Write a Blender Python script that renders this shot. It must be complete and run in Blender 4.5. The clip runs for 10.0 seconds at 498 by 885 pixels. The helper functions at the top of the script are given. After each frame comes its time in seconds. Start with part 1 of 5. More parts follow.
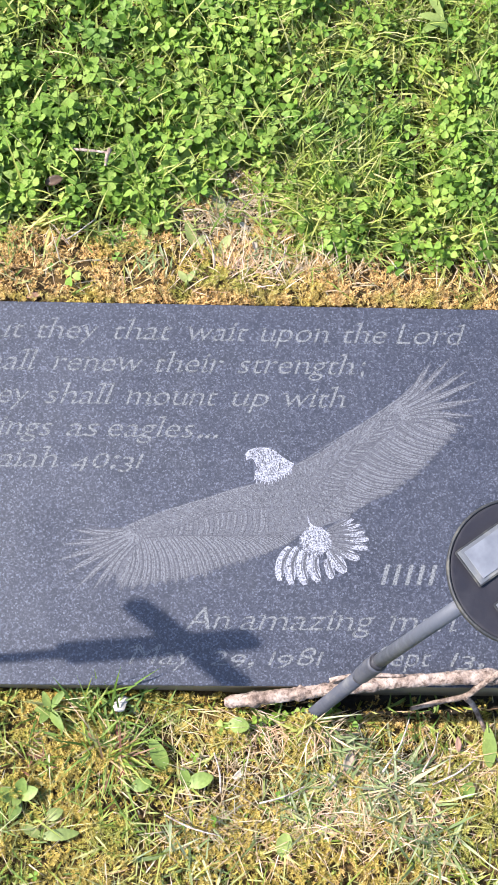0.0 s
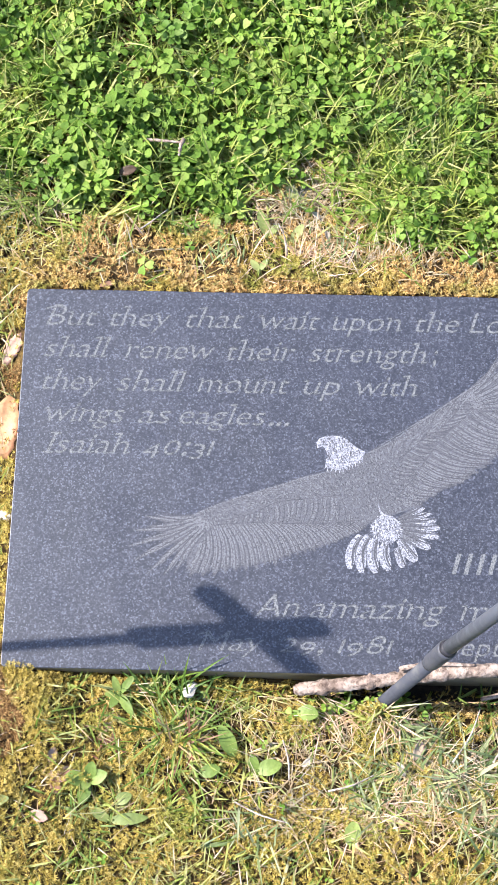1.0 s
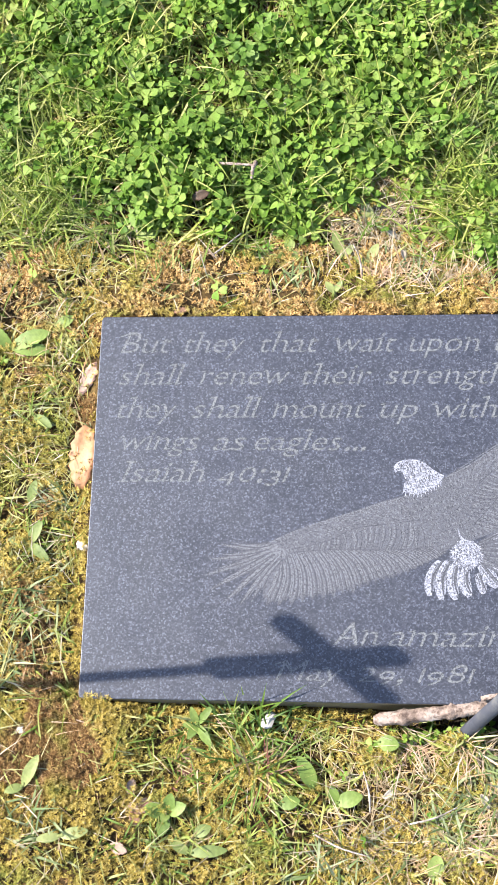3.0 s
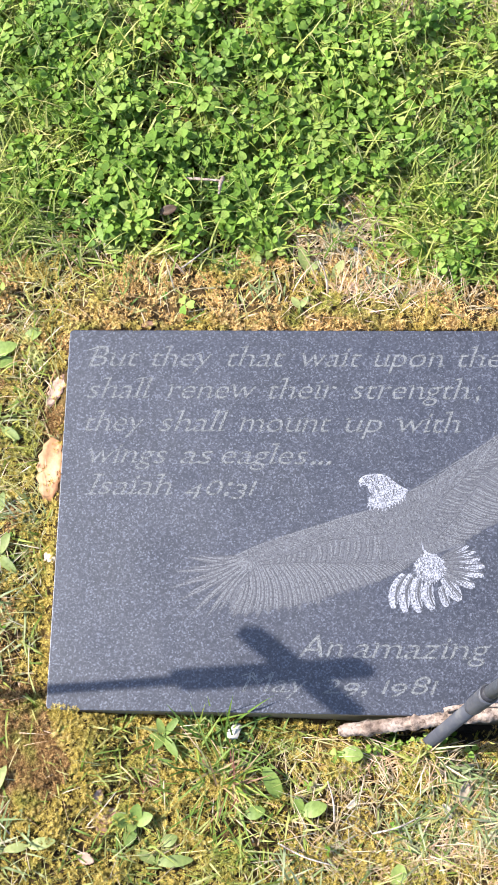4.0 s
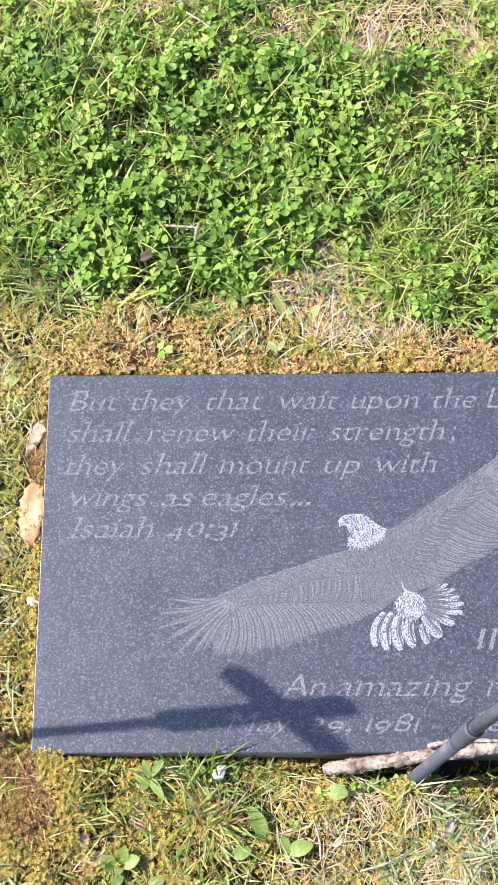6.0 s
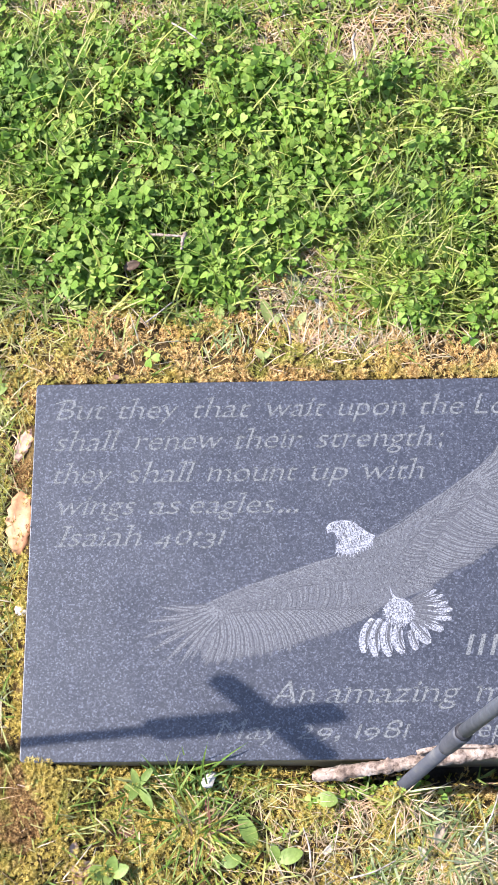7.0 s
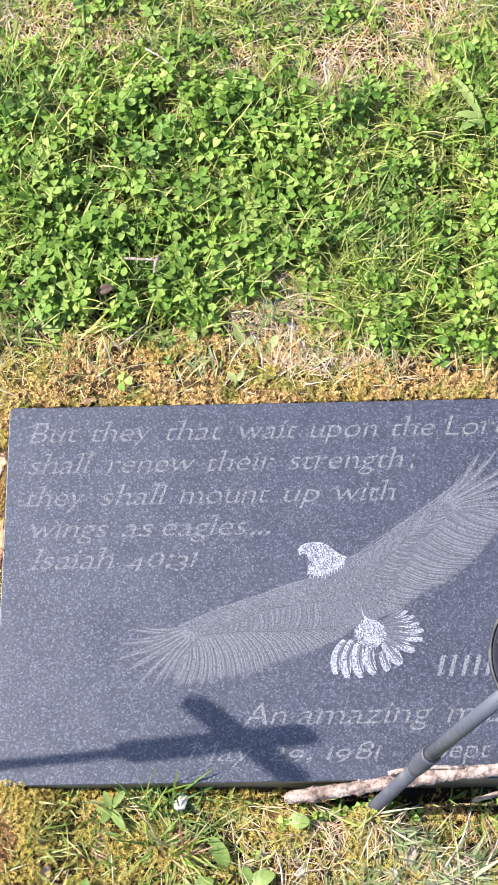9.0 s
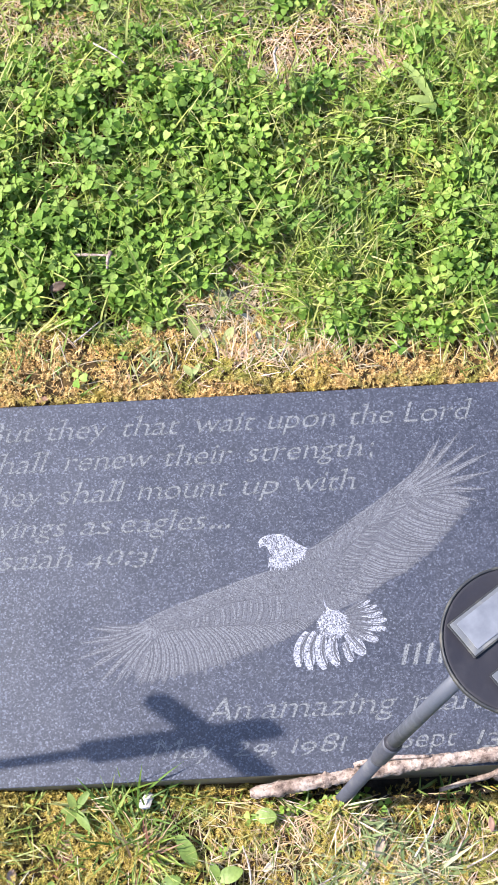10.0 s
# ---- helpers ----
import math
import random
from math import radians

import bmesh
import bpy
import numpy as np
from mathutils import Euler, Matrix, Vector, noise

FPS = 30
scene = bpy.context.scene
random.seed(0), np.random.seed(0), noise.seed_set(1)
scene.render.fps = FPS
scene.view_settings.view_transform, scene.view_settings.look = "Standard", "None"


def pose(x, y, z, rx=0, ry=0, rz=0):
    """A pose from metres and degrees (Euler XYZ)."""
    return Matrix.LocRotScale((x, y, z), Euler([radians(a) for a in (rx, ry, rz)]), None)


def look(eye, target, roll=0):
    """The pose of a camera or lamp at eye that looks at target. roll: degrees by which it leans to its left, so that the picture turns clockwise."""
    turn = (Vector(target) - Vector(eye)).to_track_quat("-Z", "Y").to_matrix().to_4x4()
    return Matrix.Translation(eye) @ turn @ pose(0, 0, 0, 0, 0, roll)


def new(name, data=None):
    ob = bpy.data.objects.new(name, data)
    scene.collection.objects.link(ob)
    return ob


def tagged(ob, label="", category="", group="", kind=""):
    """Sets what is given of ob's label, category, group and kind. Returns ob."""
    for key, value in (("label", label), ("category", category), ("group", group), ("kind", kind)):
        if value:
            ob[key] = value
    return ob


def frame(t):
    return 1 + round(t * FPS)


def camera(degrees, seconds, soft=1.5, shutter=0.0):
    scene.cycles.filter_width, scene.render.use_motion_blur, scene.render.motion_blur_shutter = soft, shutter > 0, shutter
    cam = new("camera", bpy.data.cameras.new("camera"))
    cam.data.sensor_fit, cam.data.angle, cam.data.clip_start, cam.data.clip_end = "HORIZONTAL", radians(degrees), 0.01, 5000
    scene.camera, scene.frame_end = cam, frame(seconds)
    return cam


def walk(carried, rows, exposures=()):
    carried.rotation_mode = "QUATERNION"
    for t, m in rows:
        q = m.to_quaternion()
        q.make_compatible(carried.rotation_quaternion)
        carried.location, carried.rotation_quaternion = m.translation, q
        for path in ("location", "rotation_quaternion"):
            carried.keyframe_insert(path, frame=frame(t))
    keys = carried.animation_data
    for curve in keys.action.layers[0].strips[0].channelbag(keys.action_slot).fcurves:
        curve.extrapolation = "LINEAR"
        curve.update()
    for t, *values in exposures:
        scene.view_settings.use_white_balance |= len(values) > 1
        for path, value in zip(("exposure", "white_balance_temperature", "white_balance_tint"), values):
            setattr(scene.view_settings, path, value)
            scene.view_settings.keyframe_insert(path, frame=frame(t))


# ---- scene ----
cam = camera(19.21, 10.0, soft=1.6)
PATH = [
    (0, (0.1863, -0.1443, 1.1003), (0.2301, 0.1471, 0.1400), 9.00),
    (0.2, (0.1881, -0.1476, 1.0918), (0.2291, 0.1383, 0.1400), 8.44),
    (0.3, (0.1885, -0.1518, 1.0928), (0.2253, 0.1380, 0.1400), 7.40),
    (0.5, (0.1895, -0.1568, 1.0896), (0.2167, 0.1350, 0.1400), 5.88),
    (0.7, (0.1895, -0.1598, 1.0950), (0.1906, 0.1354, 0.1400), 1.22),
    (0.8, (0.1903, -0.1598, 1.0972), (0.1819, 0.1373, 0.1400), -0.40),
    (1, (0.1906, -0.1623, 1.0947), (0.1824, 0.1351, 0.1400), -0.32),
    (1.2, (0.1994, -0.1629, 1.0956), (0.1870, 0.1360, 0.1400), -1.19),
    (1.3, (0.2033, -0.1636, 1.0957), (0.1883, 0.1378, 0.1400), -1.74),
    (1.5, (0.2123, -0.1644, 1.0946), (0.1886, 0.1403, 0.1400), -3.57),
    (1.7, (0.2161, -0.1635, 1.0935), (0.1834, 0.1416, 0.1400), -5.38),
    (1.8, (0.2190, -0.1634, 1.0923), (0.1764, 0.1419, 0.1400), -7.23),
    (2, (0.2232, -0.1611, 1.0903), (0.1645, 0.1437, 0.1400), -10.20),
    (2.2, (0.2268, -0.1601, 1.0863), (0.1529, 0.1448, 0.1400), -12.87),
    (2.3, (0.2286, -0.1593, 1.0848), (0.1489, 0.1460, 0.1400), -13.96),
    (2.5, (0.2322, -0.1567, 1.0825), (0.1423, 0.1493, 0.1400), -15.64),
    (2.7, (0.2320, -0.1498, 1.0819), (0.1362, 0.1518, 0.1400), -16.84),
    (3.8, (0.2263, -0.1304, 1.0994), (0.1488, 0.1653, 0.1400), -13.66),
    (4, (0.2175, -0.1316, 1.1022), (0.1565, 0.1670, 0.1400), -10.67),
    (4.2, (0.2156, -0.1330, 1.1039), (0.1648, 0.1704, 0.1400), -8.81),
    (4.3, (0.2153, -0.1321, 1.1040), (0.1681, 0.1713, 0.1400), -8.23),
    (4.5, (0.2132, -0.1327, 1.1066), (0.1723, 0.1760, 0.1400), -7.28),
    (4.7, (0.2070, -0.1343, 1.1114), (0.1817, 0.1824, 0.1400), -4.60),
    (4.8, (0.2037, -0.1341, 1.1132), (0.1834, 0.1859, 0.1400), -3.75),
    (5, (0.1972, -0.1360, 1.1152), (0.1809, 0.1910, 0.1400), -3.03),
    (5.2, (0.1919, -0.1368, 1.1146), (0.1716, 0.1929, 0.1400), -3.76),
    (6.3, (0.1904, -0.1453, 1.1150), (0.1666, 0.1997, 0.1400), -4.10),
    (6.5, (0.1904, -0.1469, 1.1153), (0.1701, 0.2021, 0.1400), -3.53),
    (6.7, (0.1936, -0.1483, 1.1145), (0.1726, 0.2032, 0.1400), -3.72),
    (6.8, (0.1957, -0.1487, 1.1140), (0.1742, 0.2035, 0.1400), -3.91),
    (7, (0.1993, -0.1507, 1.1111), (0.1767, 0.2013, 0.1400), -4.31),
    (7.2, (0.2092, -0.1492, 1.1114), (0.1908, 0.2031, 0.1400), -4.10),
    (7.3, (0.2137, -0.1485, 1.1088), (0.1980, 0.2013, 0.1400), -4.28),
    (7.5, (0.2235, -0.1483, 1.1111), (0.1993, 0.2033, 0.1400), -6.15),
    (7.7, (0.2194, -0.1499, 1.1125), (0.1925, 0.2048, 0.1400), -6.37),
    (7.8, (0.2189, -0.1495, 1.1118), (0.1912, 0.2038, 0.1400), -6.35),
    (8, (0.2152, -0.1502, 1.1118), (0.1881, 0.2057, 0.1400), -5.73),
    (8.2, (0.2117, -0.1490, 1.1146), (0.1850, 0.2079, 0.1400), -5.24),
    (8.3, (0.2096, -0.1489, 1.1153), (0.1833, 0.2098, 0.1400), -4.83),
    (8.5, (0.2064, -0.1485, 1.1170), (0.1818, 0.2117, 0.1400), -4.08),
    (8.7, (0.2100, -0.1486, 1.1164), (0.1845, 0.2151, 0.1400), -4.13),
    (8.8, (0.2129, -0.1502, 1.1182), (0.1887, 0.2191, 0.1400), -4.04),
    (9, (0.2174, -0.1501, 1.1166), (0.1987, 0.2181, 0.1400), -3.84),
    (9.2, (0.2206, -0.1508, 1.1144), (0.2051, 0.2187, 0.1400), -4.02),
    (9.3, (0.2223, -0.1512, 1.1128), (0.2070, 0.2177, 0.1400), -4.38),
    (9.5, (0.2257, -0.1515, 1.1079), (0.2078, 0.2155, 0.1400), -5.17),
    (9.7, (0.2350, -0.1519, 1.1062), (0.2089, 0.2138, 0.1400), -6.58),
    (9.8, (0.2395, -0.1536, 1.1041), (0.2121, 0.2116, 0.1400), -6.74),
    (10, (0.2497, -0.1547, 1.1021), (0.2325, 0.2103, 0.1400), -5.51),
]
# the clip's camera cools its picture a little on the way
LIGHTNESS = [(0, 1.87, 6460, 13), (1.5, 1.87, 6520, 11), (2.5, 1.85, 6620, 10), (4, 1.87, 6600, 10), (5, 1.87, 6450, 12), (6.5, 1.87, 6420, 13), (8.5, 1.88, 6400, 14), (10, 1.88, 6380, 14)]
walk(cam, [(t, look(eye, target, roll)) for t, eye, target, roll in PATH], LIGHTNESS)

# ---- daylight ----
SUN_WAY = Vector((-0.700, 0.100, 0.707)).normalized()   # towards the sun
world = bpy.data.worlds.new("World")
scene.world = world
world.use_nodes = True
sky = world.node_tree.nodes.new("ShaderNodeTexSky")
sky.sky_type = 'NISHITA'
sky.sun_disc = False
sky.sun_elevation = math.asin(SUN_WAY.z)
sky.sun_rotation = math.atan2(SUN_WAY.x, SUN_WAY.y)
backdrop = world.node_tree.nodes["Background"]
backdrop.inputs[1].default_value = 0.15
world.node_tree.links.new(sky.outputs[0], backdrop.inputs[0])
sun = new("sun", bpy.data.lights.new("sun", 'SUN'))
sun.data.energy = 5.0
sun.data.angle = radians(0.53)
sun.data.color = (1.0, 0.95, 0.89)
sun.matrix_world = look(SUN_WAY * 6, (0, 0, 0))

# ---- sizes of the marker ----
SLAB_W, SLAB_D, SLAB_T = 0.61, 0.305, 0.10
rng = np.random.default_rng(7)


# ---- material helpers ----
class Nodes:
    def __init__(self, name):
        self.mat = bpy.data.materials.new(name)
        self.mat.use_nodes = True
        self.t = self.mat.node_tree
        self.bsdf = self.t.nodes["Principled BSDF"]
        self.coord = self.add("ShaderNodeTexCoord").outputs["Object"]

    def add(self, kind, **values):
        n = self.t.nodes.new(kind)
        for k, v in values.items():
            n.inputs[k.replace("_", " ")].default_value = v
        return n

    def link(self, a, b):
        self.t.links.new(a, b)

    def noise(self, scale, detail=3.0, rough=0.55, where=None):
        n = self.add("ShaderNodeTexNoise", Scale=scale, Detail=detail, Roughness=rough)
        self.link(where or self.coord, n.inputs["Vector"])
        return n.outputs["Fac"]

    def cells(self, scale, out="Color"):
        n = self.add("ShaderNodeTexVoronoi", Scale=scale)
        self.link(self.coord, n.inputs["Vector"])
        return n.outputs[out]

    def ramp(self, fac, *stops):
        n = self.add("ShaderNodeValToRGB")
        e = n.color_ramp.elements
        while len(e) < len(stops):
            e.new(0.5)
        for el, (at, c) in zip(e, stops):
            el.position = at
            el.color = (*c, 1) if len(c) == 3 else c
        self.link(fac, n.inputs[0])
        return n.outputs[0]

    def mix(self, fac, a, b, blend='MIX'):
        n = self.add("ShaderNodeMix")
        n.data_type, n.blend_type = 'RGBA', blend
        for value, slot in ((fac, 0), (a, 6), (b, 7)):
            if isinstance(value, (int, float)):
                n.inputs[slot].default_value = value
            elif isinstance(value, tuple):
                n.inputs[slot].default_value = (*value, 1)
            else:
                self.link(value, n.inputs[slot])
        return n.outputs[2]

    def maths(self, op, a, b):
        n = self.add("ShaderNodeMath")
        n.operation = op
        for slot, value in ((0, a), (1, b)):
            if isinstance(value, (int, float)):
                n.inputs[slot].default_value = value
            else:
                self.link(value, n.inputs[slot])
        return n.outputs[0]

    def island(self):
        return self.add("ShaderNodeNewGeometry").outputs["Random Per Island"]

    def object_random(self):
        return self.add("ShaderNodeObjectInfo").outputs["Random"]

    def colour(self, c):
        if isinstance(c, tuple):
            self.bsdf.inputs["Base Color"].default_value = (*c, 1)
        else:
            self.link(c, self.bsdf.inputs["Base Color"])
        return self

    def surface(self, rough, metal=0.0, spec=0.5):
        if isinstance(rough, float):
            self.bsdf.inputs["Roughness"].default_value = rough
        else:
            self.link(rough, self.bsdf.inputs["Roughness"])
        self.bsdf.inputs["Metallic"].default_value = metal
        self.bsdf.inputs["Specular IOR Level"].default_value = spec
        return self

    def bump(self, height, strength=0.4, distance=0.001):
        n = self.add("ShaderNodeBump", Strength=strength, Distance=distance)
        self.link(height, n.inputs["Height"])
        self.link(n.outputs[0], self.bsdf.inputs["Normal"])
        return self

    def leafy(self, colour, share=0.35):
        """Light that shines through a thin leaf."""
        thin = self.add("ShaderNodeBsdfTranslucent")
        self.link(colour, thin.inputs[0])
        both = self.add("ShaderNodeMixShader", Fac=share)
        self.link(self.bsdf.outputs[0], both.inputs[1])
        self.link(thin.outputs[0], both.inputs[2])
        self.link(both.outputs[0], self.t.nodes["Material Output"].inputs[0])
        return self


def granite_colour(n):
    """Dark blue-grey granite: fine grey grains, black mica and pale feldspar flecks."""
    cell = n.add("ShaderNodeSeparateColor")
    n.link(n.cells(780), cell.inputs[0])
    grains = n.ramp(cell.outputs[0], (0.0, (0.0045, 0.0050, 0.0076)), (0.40, (0.0168, 0.0178, 0.0254)), (0.75, (0.0375, 0.0392, 0.0533)),
                    (1.0, (0.075, 0.078, 0.100)))
    fleck = n.add("ShaderNodeSeparateColor")
    n.link(n.cells(560), fleck.inputs[0])
    pale = n.ramp(fleck.outputs[1], (0.77, (0, 0, 0)), (0.97, (1, 1, 1)))
    sized = n.ramp(n.cells(560, "Distance"), (0.20, (1, 1, 1)), (0.60, (0, 0, 0)))
    c = n.mix(n.maths('MULTIPLY', pale, sized), grains, (0.080, 0.085, 0.104))
    c = n.mix(n.ramp(n.noise(600, 3, 0.6), (0.40, (0.85, 0.85, 0.85)), (0.58, (0.0, 0.0, 0.0))), c, (0.0070, 0.0076, 0.0108))
    cloud = n.noise(14, 4)
    return n.mix(n.ramp(cloud, (0.3, (0.0, 0.0, 0.0)), (0.75, (0.22, 0.22, 0.22))), c, (0.0347, 0.0372, 0.0521))


def granite():
    n = Nodes("granite")
    n.colour(granite_colour(n))
    n.surface(n.ramp(n.noise(30), (0.3, (0.40, 0.40, 0.40)), (0.7, (0.48, 0.48, 0.48))), spec=0.52)
    n.bump(n.noise(900, 2), 0.12, 0.0002)
    n.bsdf.inputs["Specular Tint"].default_value = (0.90, 0.94, 1.0, 1)
    return n.mat


def granite_side():
    """Sawn flanks, stained brown by soil splash."""
    n = Nodes("granite_side")
    stain = n.ramp(n.noise(26, 4), (0.18, (0, 0, 0)), (0.44, (1, 1, 1)))
    n.colour(n.mix(stain, granite_colour(n), (0.122, 0.098, 0.058)))
    n.surface(0.75, spec=0.3).bump(n.noise(300, 4), 0.5, 0.0008)
    return n.mat


def etched(name, tone, low, high, scale):
    """Frosted etching: pale stone dust broken by the grain of the granite under it."""
    n = Nodes(name)
    gaps = n.ramp(n.noise(scale, 3, 0.65), (low, (0, 0, 0)), (high, (1, 1, 1)))
    n.colour(n.mix(gaps, granite_colour(n), tone))
    n.surface(0.7, spec=0.3)
    return n.mat


def leaf_material(name, dark, mid, light, share=0.35, scale=14, per_object=False, rough=0.5):
    n = Nodes(name)
    pick = n.object_random() if per_object else n.island()
    own = n.ramp(pick, (0.0, dark), (0.55, mid), (1.0, light))
    patch = n.ramp(n.noise(scale, 3), (0.32, (0.66, 0.72, 0.72)), (0.52, (0.98, 0.96, 0.9)), (0.72, (1.24, 1.06, 1.12)))
    c = n.mix(1.0, own, patch, 'MULTIPLY')
    fine = n.ramp(n.noise(420, 3), (0.3, (0.82, 0.82, 0.82)), (0.7, (1.1, 1.1, 1.1)))
    c = n.mix(1.0, c, fine, 'MULTIPLY')
    n.colour(c).surface(rough, spec=0.22).bump(n.noise(330, 3), 0.45, 0.0010)
    n.leafy(c, share)
    return n.mat


def moss_material(name, rusty, rust_tones=((0.124, 0.062, 0.0198), (0.365, 0.212, 0.0660), (0.530, 0.405, 0.195))):
    """Golden, olive and rusty shoots, in patches."""
    n = Nodes(name)
    one = n.island()
    gold = n.ramp(one, (0.0, (0.124, 0.0899, 0.0136)), (0.5, (0.292, 0.214, 0.0390)), (1.0, (0.395, 0.312, 0.105)))
    rust = n.ramp(one, (0.0, rust_tones[0]), (0.5, rust_tones[1]), (1.0, rust_tones[2]))
    olive = n.ramp(one, (0.0, (0.0700, 0.0800, 0.0100)), (0.5, (0.182, 0.192, 0.0290)), (1.0, (0.290, 0.290, 0.0720)))
    c = n.mix(n.ramp(n.noise(16, 4), (rusty, (0, 0, 0)), (rusty + 0.1, (1, 1, 1))), gold, rust)
    shifted = n.add("ShaderNodeVectorMath")
    shifted.inputs[1].default_value = (3.1, 7.7, 0.0)
    n.link(n.coord, shifted.inputs[0])
    c = n.mix(n.ramp(n.noise(20, 4, where=shifted.outputs[0]), (0.52, (0, 0, 0)), (0.64, (0.85, 0.85, 0.85))), c, olive)
    n.colour(c).surface(0.7, spec=0.2)
    n.leafy(c, 0.3)
    return n.mat


def soil_moss():
    n = Nodes("soil_moss")
    tone = n.ramp(n.noise(30, 4), (0.32, (0.020, 0.0125, 0.0055)), (0.5, (0.055, 0.034, 0.0125)), (0.68, (0.105, 0.070, 0.023)))
    far = n.ramp(n.noise(1.7, 5), (0.35, (0.0434, 0.062, 0.0124)), (0.65, (0.0806, 0.093, 0.0217)))
    middle = n.add("ShaderNodeVectorMath")
    middle.operation = 'SUBTRACT'
    middle.inputs[1].default_value = (0.25, 0.25, 0.0)
    n.link(n.coord, middle.inputs[0])
    where = n.add("ShaderNodeVectorMath")
    where.operation = 'LENGTH'
    n.link(middle.outputs[0], where.inputs[0])
    reach = n.ramp(n.maths('MULTIPLY', where.outputs["Value"], 0.5), (0.24, (0, 0, 0)), (0.38, (1, 1, 1)))
    speck = n.ramp(n.noise(380, 4, 0.7), (0.35, (0.5, 0.5, 0.5)), (0.65, (1.35, 1.35, 1.35)))
    n.colour(n.mix(1.0, n.mix(reach, tone, far), speck, 'MULTIPLY'))
    n.surface(0.95, spec=0.15).bump(n.noise(260, 5, 0.7), 0.9, 0.003)
    return n.mat


# near-black soil tone that stands in for the shade under the marker's edge
def shaded_soil():
    n = Nodes("soil_in_shade")
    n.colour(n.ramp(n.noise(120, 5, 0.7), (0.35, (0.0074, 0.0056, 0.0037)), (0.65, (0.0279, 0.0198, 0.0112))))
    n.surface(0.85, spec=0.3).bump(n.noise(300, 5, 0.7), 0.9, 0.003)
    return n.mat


def bark(low=(0.115, 0.083, 0.066), mid=(0.212, 0.163, 0.136), high=(0.315, 0.264, 0.228)):
    n = Nodes("bark")
    peel = n.ramp(n.noise(70, 5, 0.7), (0.38, low), (0.51, mid), (0.68, high))
    dark = n.ramp(n.noise(230, 4, 0.7), (0.36, (0.36, 0.32, 0.30)), (0.54, (1.05, 1.05, 1.05)))
    n.colour(n.mix(1.0, peel, dark, 'MULTIPLY')).surface(0.85, spec=0.2).bump(n.noise(240, 5, 0.7), 0.9, 0.002)
    return n.mat


def worn(name, tone, rough, metal=0.0, dust=(0.186, 0.18, 0.161), amount=0.3, spec=0.5):
    n = Nodes(name)
    film = n.ramp(n.noise(60, 5, 0.65), (0.5, (0, 0, 0)), (0.78, (amount, amount, amount)))
    n.colour(n.mix(film, tone, dust))
    n.surface(n.ramp(n.noise(120, 3), (0.3, (rough * 0.8,) * 3), (0.7, (min(1, rough * 1.25),) * 3)), metal, spec)
    n.bump(n.noise(500, 3), 0.15, 0.0004)
    return n.mat


def solar_cell():
    n = Nodes("solar_cell")
    n.colour(n.ramp(n.noise(90, 3), (0.3, (0.070, 0.074, 0.086)), (0.7, (0.115, 0.120, 0.135))))
    n.surface(0.4, 0.0, 0.5)
    n.bsdf.inputs["Coat Weight"].default_value = 0.15
    return n.mat


GRANITE, GRANITE_SIDE = granite(), granite_side()
LETTER = etched("etched_letter", (0.106, 0.111, 0.116), 0.30, 0.62, 620)
FEATHER = etched("etched_feather", (0.061, 0.063, 0.073), 0.29, 0.62, 900)
VANE = etched("etched_vane", (0.090, 0.092, 0.102), 0.33, 0.60, 900)
FROST = etched("etched_frost", (0.205, 0.210, 0.246), 0.34, 0.62, 760)
GROOVE = etched("etched_groove", (0.038, 0.039, 0.047), 0.30, 0.58, 900)
SOIL, SHADED_SOIL = soil_moss(), shaded_soil()
CLOVER_TONES = ((0.074, 0.152, 0.0160), (0.150, 0.258, 0.037), (0.236, 0.322, 0.078))
CLOVER = leaf_material("clover_leaf", *CLOVER_TONES, 0.42, rough=0.6)
CLOVER_ONE = leaf_material("clover_leaf_single", *CLOVER_TONES, 0.42, per_object=True, rough=0.6)
GRASS_TONES = ((0.094, 0.152, 0.018), (0.236, 0.286, 0.056), (0.382, 0.384, 0.160))
GRASS = leaf_material("grass_blade", *GRASS_TONES, 0.42)
GREENBLADE = leaf_material("green_blade", (0.062, 0.120, 0.018), (0.135, 0.218, 0.042), (0.250, 0.320, 0.100), 0.42, per_object=True)
GRASS_ONE = leaf_material("grass_blade_single", *GRASS_TONES, 0.42, per_object=True)
BLUEGRASS = leaf_material("grass_blade_grey", (0.093, 0.136, 0.0465), (0.192, 0.236, 0.0992), (0.347, 0.366, 0.229), per_object=True)
STRAW = leaf_material("straw", (0.290, 0.188, 0.098), (0.415, 0.318, 0.208), (0.500, 0.432, 0.335), 0.3)
FINE = leaf_material("fine_grass", (0.149, 0.155, 0.0434), (0.298, 0.291, 0.105), (0.384, 0.372, 0.211), 0.38)
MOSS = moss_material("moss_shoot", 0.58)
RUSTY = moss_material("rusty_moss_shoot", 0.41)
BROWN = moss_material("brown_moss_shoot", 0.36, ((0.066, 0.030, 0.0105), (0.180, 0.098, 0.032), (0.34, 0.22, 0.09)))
WEED = leaf_material("broad_leaf", (0.098, 0.152, 0.032), (0.145, 0.205, 0.048), (0.205, 0.258, 0.075), 0.3, per_object=True)
PALEWEED = leaf_material("pale_leaf", (0.140, 0.180, 0.055), (0.195, 0.232, 0.076), (0.255, 0.282, 0.110), 0.3, per_object=True)
REDBLADE = leaf_material("reddened_blade", (0.155, 0.060, 0.045), (0.260, 0.165, 0.092), (0.360, 0.310, 0.160), 0.25, per_object=True)
DRYLEAF = leaf_material("dry_leaf", (0.395, 0.212, 0.110), (0.440, 0.262, 0.155), (0.475, 0.320, 0.212), 0.3, scale=60, per_object=True)
